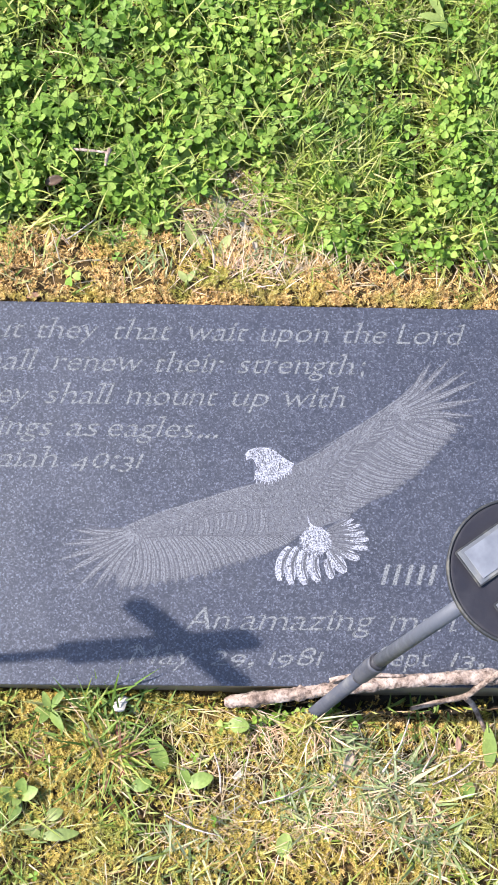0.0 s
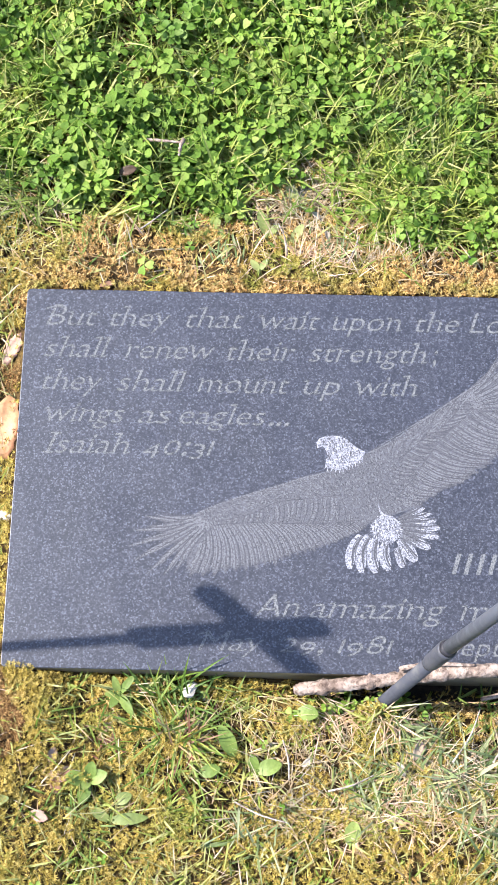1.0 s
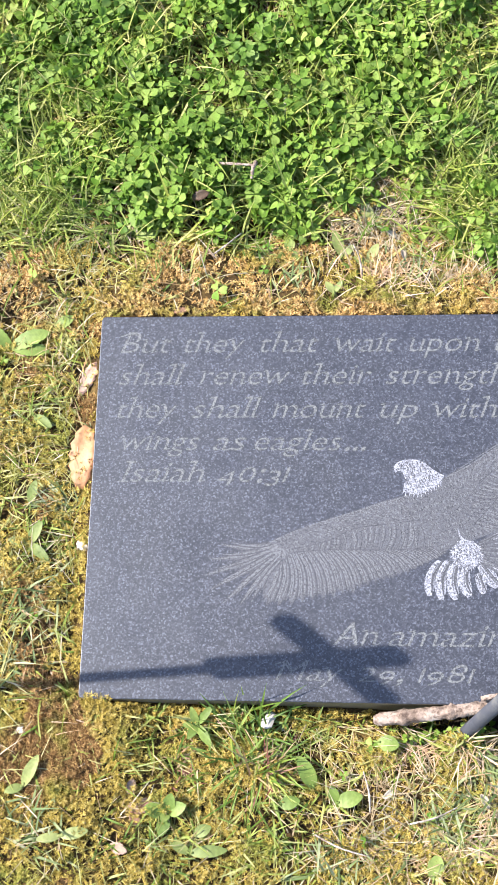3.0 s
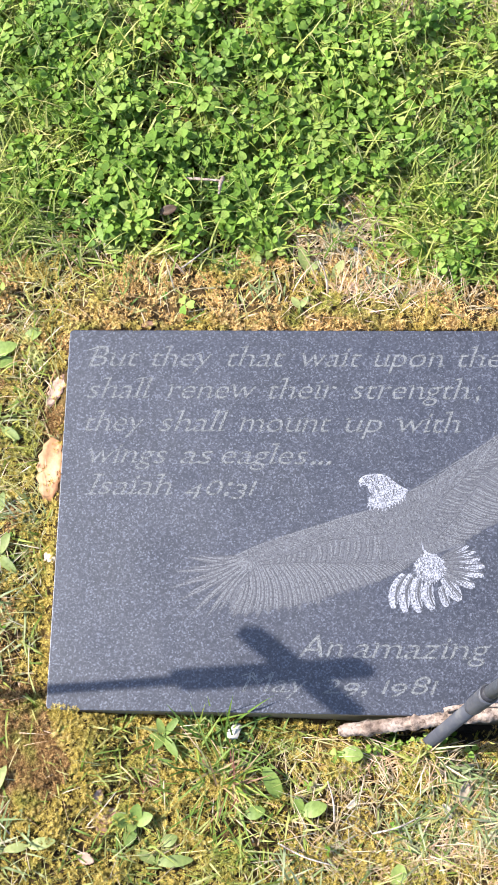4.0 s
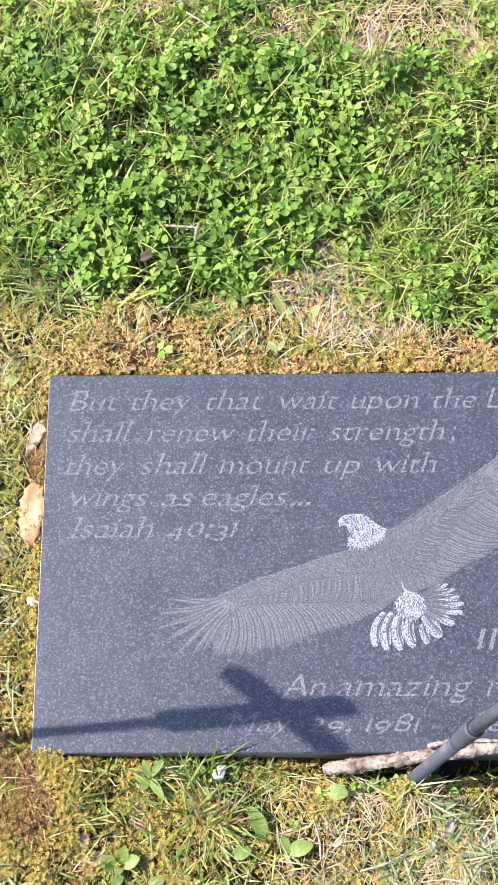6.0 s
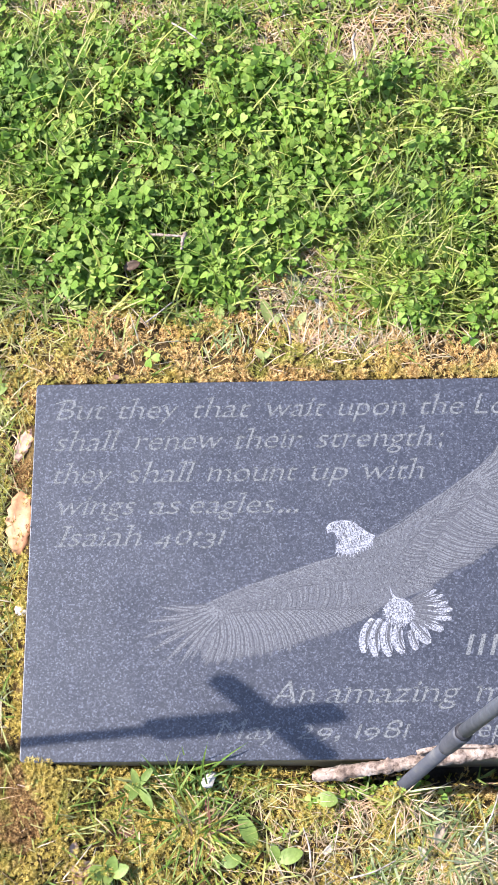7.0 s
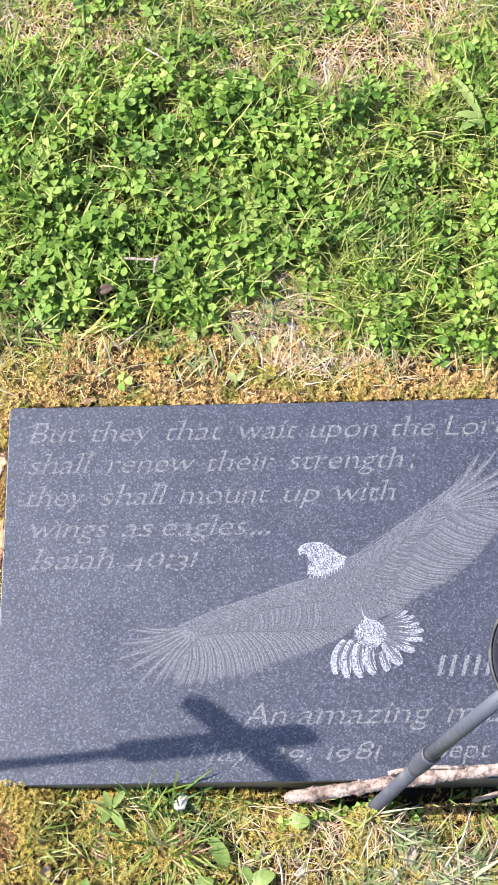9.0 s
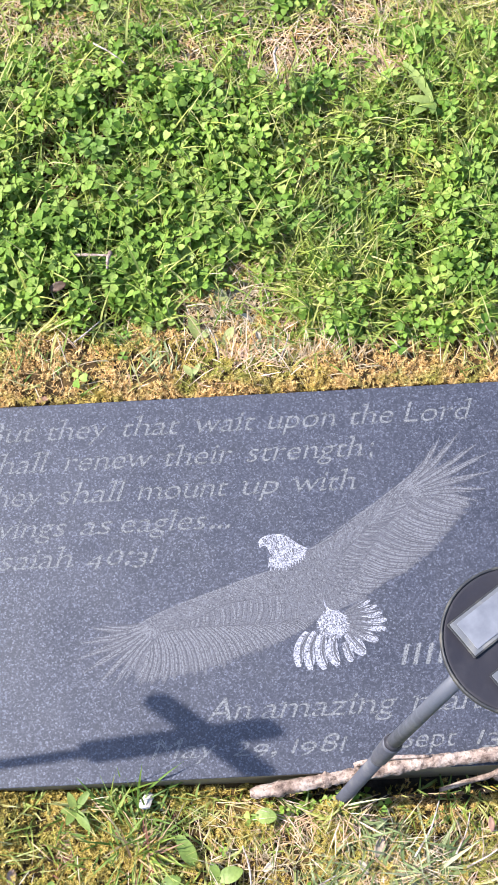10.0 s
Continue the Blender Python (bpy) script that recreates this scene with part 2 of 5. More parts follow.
PINKLEAF = leaf_material("faded_leaf", (0.240, 0.128, 0.090), (0.300, 0.176, 0.132), (0.345, 0.230, 0.182), 0.2, scale=60, per_object=True)
BROWNLEAF = leaf_material("brown_leaf", (0.060, 0.038, 0.026), (0.092, 0.058, 0.040), (0.12, 0.080, 0.058), 0.15, scale=60, per_object=True)
LITTER = leaf_material("bleached_litter", (0.32, 0.25, 0.19), (0.40, 0.34, 0.28), (0.46, 0.41, 0.36), 0.2, scale=60, per_object=True)
CHIP = worn("pale_stone", (0.31, 0.285, 0.25), 0.8, dust=(0.217, 0.174, 0.124), amount=0.6)
BARK = bark()
BLEACHED = bark((0.149, 0.118, 0.093), (0.298, 0.26, 0.223), (0.434, 0.403, 0.36))
TWIG = bark((0.080, 0.058, 0.046), (0.175, 0.133, 0.108), (0.30, 0.25, 0.215))
POLE = worn("grey_pole", (0.039, 0.043, 0.056), 0.58, dust=(0.10, 0.10, 0.105), amount=0.35, spec=0.35)
SLEEVE = worn("grey_sleeve", (0.030, 0.032, 0.042), 0.62, dust=(0.10, 0.096, 0.088), amount=0.6, spec=0.3)
CASE = worn("black_case", (0.0115, 0.0110, 0.0150), 0.6, dust=(0.028, 0.027, 0.032), amount=0.5, spec=0.22)
LIP = worn("case_lip", (0.0136, 0.0143, 0.0160), 0.6, dust=(0.16, 0.15, 0.115), amount=0.5, spec=0.3)
CELL = solar_cell()
PANEL = worn("panel_edge", (0.062, 0.0651, 0.0713), 0.45, dust=(0.186, 0.174, 0.143), amount=0.7)
IRON = worn("dark_iron", (0.0186, 0.0186, 0.0198), 0.5, 0.6)


# ---- mesh helpers ----
def mesh_of(name, verts, faces, material, smooth=False):
    me = bpy.data.meshes.new(name)
    me.from_pydata([tuple(v) for v in verts], [], [tuple(f) for f in faces])
    for m in (material if isinstance(material, (list, tuple)) else [material]):
        me.materials.append(m)
    if smooth:
        me.shade_smooth()
    return me


def big_mesh(name, verts, faces, material, smooth=True):
    """A mesh from arrays: verts (n, 3) and faces (m, k) of one size."""
    me = bpy.data.meshes.new(name)
    me.vertices.add(len(verts))
    me.vertices.foreach_set("co", np.ascontiguousarray(verts, dtype=np.float32).ravel())
    k = faces.shape[1]
    me.loops.add(faces.size)
    me.loops.foreach_set("vertex_index", faces.astype(np.int32).ravel())
    me.polygons.add(len(faces))
    me.polygons.foreach_set("loop_start", np.arange(0, faces.size, k, dtype=np.int32))
    me.polygons.foreach_set("loop_total", np.full(len(faces), k, dtype=np.int32))
    me.update(calc_edges=True)
    me.validate()
    me.materials.append(material)
    if smooth:
        me.shade_smooth()
    return me


def part(name, data, parent, label="", m=None):
    ob = new(name, data)
    ob.parent = parent
    if m is not None:
        ob.matrix_basis = m
    return tagged(ob, label) if label else ob


def from_bmesh(name, bm, material, smooth=False):
    me = bpy.data.meshes.new(name)
    bm.to_mesh(me)
    bm.free()
    me.materials.append(material)
    if smooth:
        me.shade_smooth()
    return me


def spline(points, n):
    """n points on a smooth curve through the given few."""
    p = np.array(points, float)
    p = np.vstack([2 * p[0] - p[1], p, 2 * p[-1] - p[-2]])
    out = []
    for s in np.linspace(0, len(p) - 3 - 1e-9, n):
        i = int(s)
        u = s - i
        a, b, c, d = p[i:i + 4]
        out.append(0.5 * (2 * b + (c - a) * u + (2 * a - 5 * b + 4 * c - d) * u * u + (3 * b - a - 3 * c + d) * u ** 3))
    return np.array(out)


def tube(points, radii, sides=8, rough=0.0, seed=1, cap=True):
    """Verts and faces of a tapered, uneven tube along points."""
    r = np.random.default_rng(seed)
    pts = np.array(points, float)
    way = np.gradient(pts, axis=0)
    way /= np.linalg.norm(way, axis=1)[:, None]
    verts, faces = [], []
    for i, (p, w) in enumerate(zip(pts, way)):
        side = np.cross(w, (0, 0, 1.0))
        if np.linalg.norm(side) < 1e-3:
            side = np.array((1.0, 0, 0))
        side /= np.linalg.norm(side)
        up = np.cross(side, w)
        for k in range(sides):
            a = 2 * math.pi * k / sides
            rad = radii[i] * (1 + rough * r.normal())
            verts.append(p + rad * (math.cos(a) * side + math.sin(a) * up))
    n = len(pts)
    for i in range(n - 1):
        for k in range(sides):
            faces.append((i * sides + k, i * sides + (k + 1) % sides, (i + 1) * sides + (k + 1) % sides, (i + 1) * sides + k))
    if cap:
        faces.append(tuple(range(sides))[::-1])
        faces.append(tuple((n - 1) * sides + k for k in range(sides)))
    return verts, faces


def lathe(profile, sides=40):
    """Verts and faces of a turned body; profile of (radius, height), from the bottom's middle to the top's."""
    verts, faces = [], []
    for r, z in profile:
        for k in range(sides):
            a = 2 * math.pi * k / sides
            verts.append((r * math.cos(a), r * math.sin(a), z))
    for i in range(len(profile) - 1):
        for k in range(sides):
            faces.append((i * sides + k, i * sides + (k + 1) % sides, (i + 1) * sides + (k + 1) % sides, (i + 1) * sides + k))
    faces.append(tuple(range(sides))[::-1])
    faces.append(tuple((len(profile) - 1) * sides + k for k in range(sides)))
    return verts, faces


def joined(*pieces):
    verts, faces = [], []
    for v, f in pieces:
        base = len(verts)
        verts += list(v)
        faces += [tuple(i + base for i in g) for g in f]
    return verts, faces


def box(cx, cy, cz, sx, sy, sz, bevel=0.0):
    bm = bmesh.new()
    bmesh.ops.create_cube(bm, size=1)
    bmesh.ops.transform(bm, matrix=Matrix.Translation((cx, cy, cz)) @ Matrix.Diagonal((sx, sy, sz, 1)), verts=bm.verts)
    if bevel:
        bmesh.ops.bevel(bm, geom=bm.edges[:], offset=bevel, segments=2, affect='EDGES', profile=0.5)
    return bm


# ---- ground ----
def wave(x, y, size, seed):
    """Smooth value noise, 0 to 1, on arrays."""
    x, y = np.asarray(x, float) / size + 1000.5, np.asarray(y, float) / size + 1000.5
    i, j = np.floor(x), np.floor(y)
    u, v = x - i, y - j
    u, v = u * u * (3 - 2 * u), v * v * (3 - 2 * v)

    def lattice(a, b):
        s = np.sin(a * 127.1 + b * 311.7 + seed * 74.7) * 43758.5453
        return s - np.floor(s)
    low = lattice(i, j) * (1 - u) + lattice(i + 1, j) * u
    high = lattice(i, j + 1) * (1 - u) + lattice(i + 1, j + 1) * u
    return low * (1 - v) + high * v


def step(a, b, x):
    u = np.clip((np.asarray(x, float) - a) / (b - a), 0, 1)
    return u * u * (3 - 2 * u)


def ground_z(x, y):
    """The turf: a little under the marker's top along its back edge, lower among the clover, on the left and before it."""
    x, y = np.asarray(x, float), np.asarray(y, float)
    near = step(0.9, 0.5, np.hypot(x - 0.25, y - 0.2))
    front = -0.027 + 0.017 * step(0.09, 0.01, x)
    z = -0.006 + near * (front + 0.006) * step(0.10, -0.01, y)
    z = z - near * 0.015 * step(0.325, 0.385, y) - near * 0.009 * step(0.0, -0.012, x) * step(0.0, 0.05, y) * step(0.34, 0.30, y)
    z = z + near * (0.006 * (wave(x, y, 0.05, 3) - 0.5) + 0.004 * (wave(x, y, 0.017, 5) - 0.5) + 0.003 * (wave(x, y, 0.009, 6) - 0.5))
    z = z + 0.03 * (wave(x, y, 1.3, 9) - 0.5) * step(0.8, 2.5, np.hypot(x - 0.25, y - 0.3))
    z = z - 0.022 * step(0.021, 0.004, np.abs(y + 0.004)) * step(0.18, 0.26, x) * step(SLAB_W + 0.02, SLAB_W, x)     # washed out under the front edge
    z = z + 0.014 * step(0.022, 0.004, np.hypot(x - 0.287, y + 0.021))
    under = (x > 0.006) & (x < SLAB_W - 0.006) & (y > 0.006) & (y < SLAB_D - 0.006)
    return np.where(under, -0.075, z)


def ground():
    out = np.geomspace(0.02, 80, 46)
    xs = np.concatenate([(-0.25 - out)[::-1], np.arange(-0.25, 0.80, 0.0055), 0.80 + out])
    ys = np.concatenate([(-0.30 - out)[::-1], np.arange(-0.30, 0.90, 0.0055), 0.90 + out])
    gx, gy = np.meshgrid(xs, ys)
    verts = np.stack([gx, gy, ground_z(gx, gy)], -1).reshape(-1, 3)
    w, h = len(xs), len(ys)
    i = (np.arange(h - 1)[:, None] * w + np.arange(w - 1)[None]).ravel()
    faces = np.stack([i, i + 1, i + w + 1, i + w], -1)
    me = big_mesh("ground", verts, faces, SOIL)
    me.materials.append(SHADED_SOIL)
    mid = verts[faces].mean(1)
    # shade beneath the front edge and the branch, put into the ground's colour
    shaded = (mid[:, 0] > 0.225 + 0.02 * wave(mid[:, 1], 0, 0.006, 2)) & (mid[:, 0] < SLAB_W + 0.01) & (mid[:, 1] < 0.006) & (mid[:, 1] > -0.013 - 0.010 * wave(mid[:, 0], 0, 0.02, 8))
    me.polygons.foreach_set("material_index", shaded.astype(np.int32))
    ob = new("ground", me)
    tagged(ob, "brown soil and moss of a cemetery lawn", "ground", kind="structure")


ground()


# ---- the grave marker ----
def glyphs(text, thin):
    """Points and faces of a text in the built-in font, one unit high."""
    cu = bpy.data.curves.new("word", 'FONT')
    cu.body, cu.size, cu.offset, cu.resolution_u = text, 1.0, thin, 3
    ob = bpy.data.objects.new("word", cu)
    scene.collection.objects.link(ob)
    me = bpy.data.meshes.new_from_object(ob.evaluated_get(bpy.context.evaluated_depsgraph_get()))
    bpy.data.objects.remove(ob)
    co = np.empty(len(me.vertices) * 3, np.float32)
    me.vertices.foreach_get("co", co)
    faces = [tuple(p.vertices) for p in me.polygons]
    bpy.data.meshes.remove(me)
    return co.reshape(-1, 3)[:, :2].copy(), faces


def with_serifs(c, co, faces, own):
    """Adds an entry flag to tall stems, a lifting exit stroke to feet, bars to a capital I and a swash to a B."""
    strokes = []
    top, right = co[:, 1].max(), co[co[:, 1] < 0.06, 0]
    stem = co[co[:, 1] > top - 0.03, 0] if c in "hlkbd" else co[:0, 0]
    if len(stem):
        strokes.append(((stem.min() - 0.13, top - 0.035), (stem.max(), top + 0.012), 0.035))
    if c in "ahilmnu" and len(right):
        strokes.append(((right.max() - 0.02, 0.012), (right.max() + 0.10, 0.085), 0.035))
    if c in "mnruwyi":
        lead = co[co[:, 1] > 0.40, 0].min()
        strokes.append(((lead - 0.09, 0.45), (lead + 0.03, 0.50), 0.032))
    if c == "I":
        strokes += [((co[:, 0].min() - 0.10, y), (co[:, 0].max() + 0.10, y + 0.01), 0.035) for y in (0.015, top - 0.025)]
    if c in "BM":
        strokes.append(((co[:, 0].min() - 0.20, top - 0.10), (co[:, 0].min() + 0.06, top - 0.005), 0.035))
    verts, faces = [tuple(p) for p in co], list(faces)
    for (x0, y0), (x1, y1), wide in strokes:
        k = len(verts)
        verts += [(x0, y0), (x1, y1 - wide), (x1, y1), (x0, y0 + wide * 0.5)]
        faces.append((k, k + 1, k + 2, k + 3))
    return np.array(verts), faces, own


def text_meshes(word, material, x0, x1, y, height, slant=0.30, z=0.00015, thin=-0.017):
    """A word, slanted, from x0 to x1 on the line y, a mesh for each letter; figures in the old style, some of them hanging below the line."""
    pieces, at = [], 0.0
    if any(c.isdigit() for c in word):
        for c in word:
            co, faces = glyphs(c, thin if c.isalnum() else 0.004)
            co[:, 1] *= 0.76 if c.isdigit() and c not in "68" else 0.92 if c.isdigit() else 1.0
            co[:, 1] -= 0.12 if c in "34579" else 0.0
            co[:, 0] += at - co[:, 0].min()
            at = co[:, 0].max() + 0.11
            pieces.append((co, faces, len(co)))
    else:
        co, faces = glyphs(word, thin if word.isalnum() else 0.004)
        spans = sorted((co[list(f), 0].min(), co[list(f), 0].max(), f) for f in faces)
        ends = []
        for lo, hi, f in spans:
            if ends and lo <= ends[-1][0] + 1e-6:
                ends[-1][0] = max(ends[-1][0], hi)
                ends[-1][1].append(f)
            else:
                ends.append([hi, [f]])
        for _, own in ends:
            used = sorted({i for f in own for i in f})
            new_index = {i: k for k, i in enumerate(used)}
            pieces.append((co[used].copy(), [tuple(new_index[i] for i in f) for f in own], len(used)))
    if len(pieces) == len(word):
        pieces = [with_serifs(c, *piece) for c, piece in zip(word, pieces)]
    for co, *_ in pieces:
        # low bodies and tall ascenders, as an italic hand has them
        co[:, 1] = np.where(co[:, 1] < 0.53, co[:, 1] * 0.97, 0.514 + (co[:, 1] - 0.53) * 1.45)
        co[:, 0] += slant * co[:, 1]
        co[:, 1] = y + co[:, 1] * height / 0.72
    a, b = min(p[0][:, 0].min() for p in pieces), max(p[0][:, 0].max() for p in pieces)
    wide = (x1 - x0) / (b - a)
    out = []
    for co, faces, own in pieces:
        co[:, 0] = x0 + (co[:, 0] - a) * wide
        # a slanted broad nib: the thin outline is set three times along the nib's edge
        nib = [([(p + s * 0.00029, q + s * 0.00024, z + k * 4e-5 + (2e-5 if i >= own else 0)) for i, (p, q) in enumerate(co)], faces) for k, s in enumerate((-1, 0, 1))]
        out.append(mesh_of("letter", *joined(*nib), material))
    return out


def ribbon(path, widths):
    """A flat strip along a path of the top face."""
    p = np.array(path)
    way = np.gradient(p, axis=0)
    way /= np.linalg.norm(way, axis=1)[:, None] + 1e-9
    side = np.stack([-way[:, 1], way[:, 0]], -1) * np.array(widths)[:, None] / 2
    verts = np.vstack([p + side, p - side])
    n = len(p)
    return verts, [(i, i + 1, n + i + 1, n + i) for i in range(n - 1)]


def emblem():
    """The etched spread-winged emblem: feather strokes on a mottled ground."""
    verts, faces, slots = [], [], []
    r = np.random.default_rng(3)

    def lay(piece, z, slot):
        v, f = piece
        base = len(verts)
        z = 0.00006 + 0.2 * z + 3e-8 * len(faces)          # no two strokes share a plane
        verts.extend((a, b, z) for a, b in v)
        faces.extend(tuple(i + base for i in g) for g in f)
        slots.extend([slot] * len(f))

    def between(upper, lower):
        n = len(upper)
        return np.vstack([upper, lower]), [(i, i + 1, n + i + 1, n + i) for i in range(n - 1)]

    def along(curve, u):
        i = min(int(u * (len(curve) - 1)), len(curve) - 2)
        return curve[i] + (curve[i + 1] - curve[i]) * (u * (len(curve) - 1) - i)

    def stroke(p, q, bow, wide, z, slot, shape=(0.5, 0.9, 1, 1, 1, 0.9, 0.5)):
        """A slightly bowed line from p to q; bow is a share of its length, to its left."""
        way = q - p
        side = np.array((-way[1], way[0])) * bow
        path = [p + way * t + side * math.sin(math.pi * t) for t in np.linspace(0, 1, len(shape))]
        lay(ribbon(path, [wide * w for w in shape]), z, slot)

    def wing(lead, row, hem, trail, tips, coverts, quills, bow):
        """Lead to row: stippled shoulder; row to hem: coverts; hem to trail: flight feathers; tips: spread primaries."""
        n = 60
        a, c1, c2, b = (spline(c, n) for c in (lead, row, hem, trail))
        lay(between(a, b + (c2 - b) * 0.10), 0.00022, 0)
        for k in range(520):
            u, t = r.random(), r.random() ** 1.3
            p = along(a, u) * (1 - t) + along(c1, u) * t
            q = p + (along(c1, u) - along(a, u)) * 0.09 + r.normal(size=2) * 0.0006
            lay(ribbon([p, q], [0.0009, 0.0003]), 0.0003, 3 if k % 3 == 0 else 1)
        for k in range(coverts):
            u = (k + 0.5) / coverts
            p, q = along(c1, u), along(c2, min(1, u + 0.03 * r.normal()))
            stroke(p, q, bow * r.uniform(0.5, 1.3), 0.0013 * r.uniform(0.7, 1.2), 0.0003, 1)
            u = k / coverts
            if k > 1:
                stroke(along(c1, u) * 0.94 + along(c2, u) * 0.06, along(c2, u), bow * r.uniform(0.5, 1.3), 0.0009 * r.uniform(0.6, 1.2), 0.0005, 3)
        for k in range(quills):
            u0, u1 = k / quills, (k + 1) / quills
            mid = (u0 + u1) / 2
            p, q = along(c2, mid), along(b, mid)
            q = p + (q - p) * r.uniform(0.97, 1.05)
            wide = np.linalg.norm(along(b, u1) - along(b, u0))
            stroke(p, q, bow, wide * 0.86, 0.0003, 0, (0.5, 0.7, 0.85, 0.95, 1, 0.98, 0.9, 0.62, 0.2))
            for off, tone in ((-0.26, 1), (0.10, 1), (0.34, 1), (-0.08, 3)):
                shift = along(b, mid + off / quills) - along(b, mid) if 0 < mid + off / quills < 1 else 0
                stroke(p + shift * 0.5, p + (q - p) * r.uniform(0.86, 0.97) + shift, bow, (0.0012 if tone == 1 else 0.0006) * r.uniform(0.7, 1.2), 0.0004, tone)
            p, q = along(c2, u0), along(b, u0)
            if k > 0:
                stroke(p, p + (q - p) * r.uniform(0.9, 1.0), bow, 0.0010 * r.uniform(0.7, 1.3), 0.0006, 3, (0.3, 0.7, 0.9, 1, 1, 1, 1.2))
        for curve, wide in ((c1, 0.0007), (c2, 0.0007)):
            lay(ribbon(curve[: n - 8], [wide * (0.4 + 1.0 * wave(i, 0, 3, 5)) for i in range(n - 8)]), 0.0007, 3)
        # spread primaries
        wrist = a[-1]
        for k, tip in enumerate(tips):
            tip, u = np.array(tip), k / (len(tips) - 1)
            root = wrist + (c2[-1] - wrist) * u * 0.9 + (c2[-10] - c2[-1]) * 0.7
            turn = 0.11 * (0.55 - u) * (1 if bow > 0 else -1)
            stroke(root, tip, turn, 0.0074, 0.00032 + 0.00001 * k, 0, (0.7, 0.95, 1, 0.95, 0.8, 0.58, 0.38, 0.22, 0.08))
            side = np.array((-(tip - root)[1], (tip - root)[0])) / np.linalg.norm(tip - root)
            stroke(root, tip, turn, 0.0012, 0.0005, 1)
            for off in (-0.0014, 0.0014):
                stroke(root + side * off * 0.6, root + (tip - root) * r.uniform(0.78, 0.9) + side * off, turn, 0.0009, 0.0005, 1)
            for off in (-0.0030, 0.0007):
                stroke(root + (tip - root) * 0.12 + side * off * 0.7, root + (tip - root) * 0.72 + side * off, turn, 0.0008, 0.0006, 3)
        stroke(a[0], a[n // 2], 0.0, 0.0007, 0.0006, 1)
        lay(ribbon(a, [0.0009] * n), 0.0006, 1)

    wing([(0.242, 0.156), (0.2244, 0.1514), (0.2045, 0.1442), (0.1824, 0.1371), (0.1605, 0.1291), (0.1473, 0.1233), (0.1364, 0.1171)],
         [(0.266, 0.138), (0.2484, 0.1372), (0.2308, 0.1346), (0.2044, 0.1311), (0.1846, 0.1215), (0.160, 0.1150), (0.1453, 0.1140)],
         [(0.274, 0.1190), (0.2480, 0.1157), (0.2261, 0.1144), (0.2043, 0.1145), (0.1824, 0.1142), (0.1606, 0.1125), (0.1450, 0.1115)],
         [(0.2725, 0.1125), (0.2652, 0.1076), (0.2476, 0.0988), (0.2236, 0.0906), (0.1997, 0.0815), (0.1695, 0.075), (0.1349, 0.0734)],
         [(0.1026, 0.1181), (0.0945, 0.1065), (0.0918, 0.0942), (0.0960, 0.0830), (0.1062, 0.0728), (0.1190, 0.0718), (0.1271, 0.0735)], 34, 24, 0.10)
    wing([(0.2718, 0.1707), (0.2936, 0.1829), (0.3191, 0.2012), (0.3426, 0.2184), (0.3567, 0.2283), (0.3638, 0.2325)],
         [(0.2772, 0.1427), (0.2887, 0.1545), (0.3026, 0.1712), (0.3188, 0.1856), (0.3328, 0.1954), (0.3600, 0.2255)],
         [(0.2929, 0.1336), (0.3091, 0.1524), (0.3184, 0.1667), (0.3326, 0.1862), (0.3468, 0.2000), (0.3690, 0.2225)],
         [(0.3120, 0.1300), (0.3316, 0.1429), (0.3488, 0.1506), (0.3675, 0.165), (0.3758, 0.1734), (0.3900, 0.1870), (0.4040, 0.2020)],
         [(0.3817, 0.2585), (0.3971, 0.2620), (0.4113, 0.2525), (0.4184, 0.2433), (0.4194, 0.2282), (0.4143, 0.2140), (0.4074, 0.2045)], 30, 20, -0.09)
    # trunk, finely stippled
    left = spline([(0.240, 0.156), (0.250, 0.134), (0.268, 0.113)], 12)
    right = spline([(0.2718, 0.1707), (0.300, 0.150), (0.3150, 0.1310)], 12)
    lay(between(left, right), 0.0002, 0)
    for k in range(520):
        i, u = r.integers(0, 11), r.random()
        p = left[i] * u + right[i] * (1 - u)
        lay(ribbon([p, p + (0.0012 + 0.0008 * r.normal(), -0.0024)], [0.0008, 0.0003]), 0.0007, 3 if k % 3 == 0 else 1)
    # pale head with a hooked bill and a ragged neck
    crown = spline([(0.2338, 0.1790), (0.2375, 0.1832), (0.2475, 0.1850), (0.2560, 0.1829), (0.2634, 0.1768), (0.2715, 0.1722)], 20)
    throat = spline([(0.2345, 0.1752), (0.2392, 0.1768), (0.2430, 0.1690), (0.2408, 0.1605), (0.2530, 0.1580), (0.2630, 0.1628), (0.2700, 0.1680)], 20)
    lay(between(crown, throat), 0.0008, 2)
    for k in range(70):
        i, t = r.integers(3, 19), r.random()
        p = crown[i] + (throat[i] - crown[i]) * t
        q = p + ((0.0020, 0.0003) if i < 6 else (0.0010, -0.0034)) + r.normal(size=2) * 0.0005
        lay(ribbon([p, (p + q) / 2 + r.normal(size=2) * 0.0002, q], [0.0003, 0.0008, 0.0003]), 0.0011, 3 if k % 2 else 0)
    lay(ribbon([(0.2362, 0.1772), (0.2400, 0.1786), (0.2428, 0.1782)], [0.0003, 0.0007, 0.0003]), 0.0012, 3)
    lay(ribbon([(0.2418, 0.1812), (0.2436, 0.1808)], [0.0006, 0.0008]), 0.0012, 3)
    lay(ribbon(crown, [0.0012] * 20), 0.0012, 2)
    lay(ribbon(throat[:7], [0.0008] * 7), 0.0012, 2)
    for k in range(13):
        foot = along(throat, 0.50 + 0.038 * k)
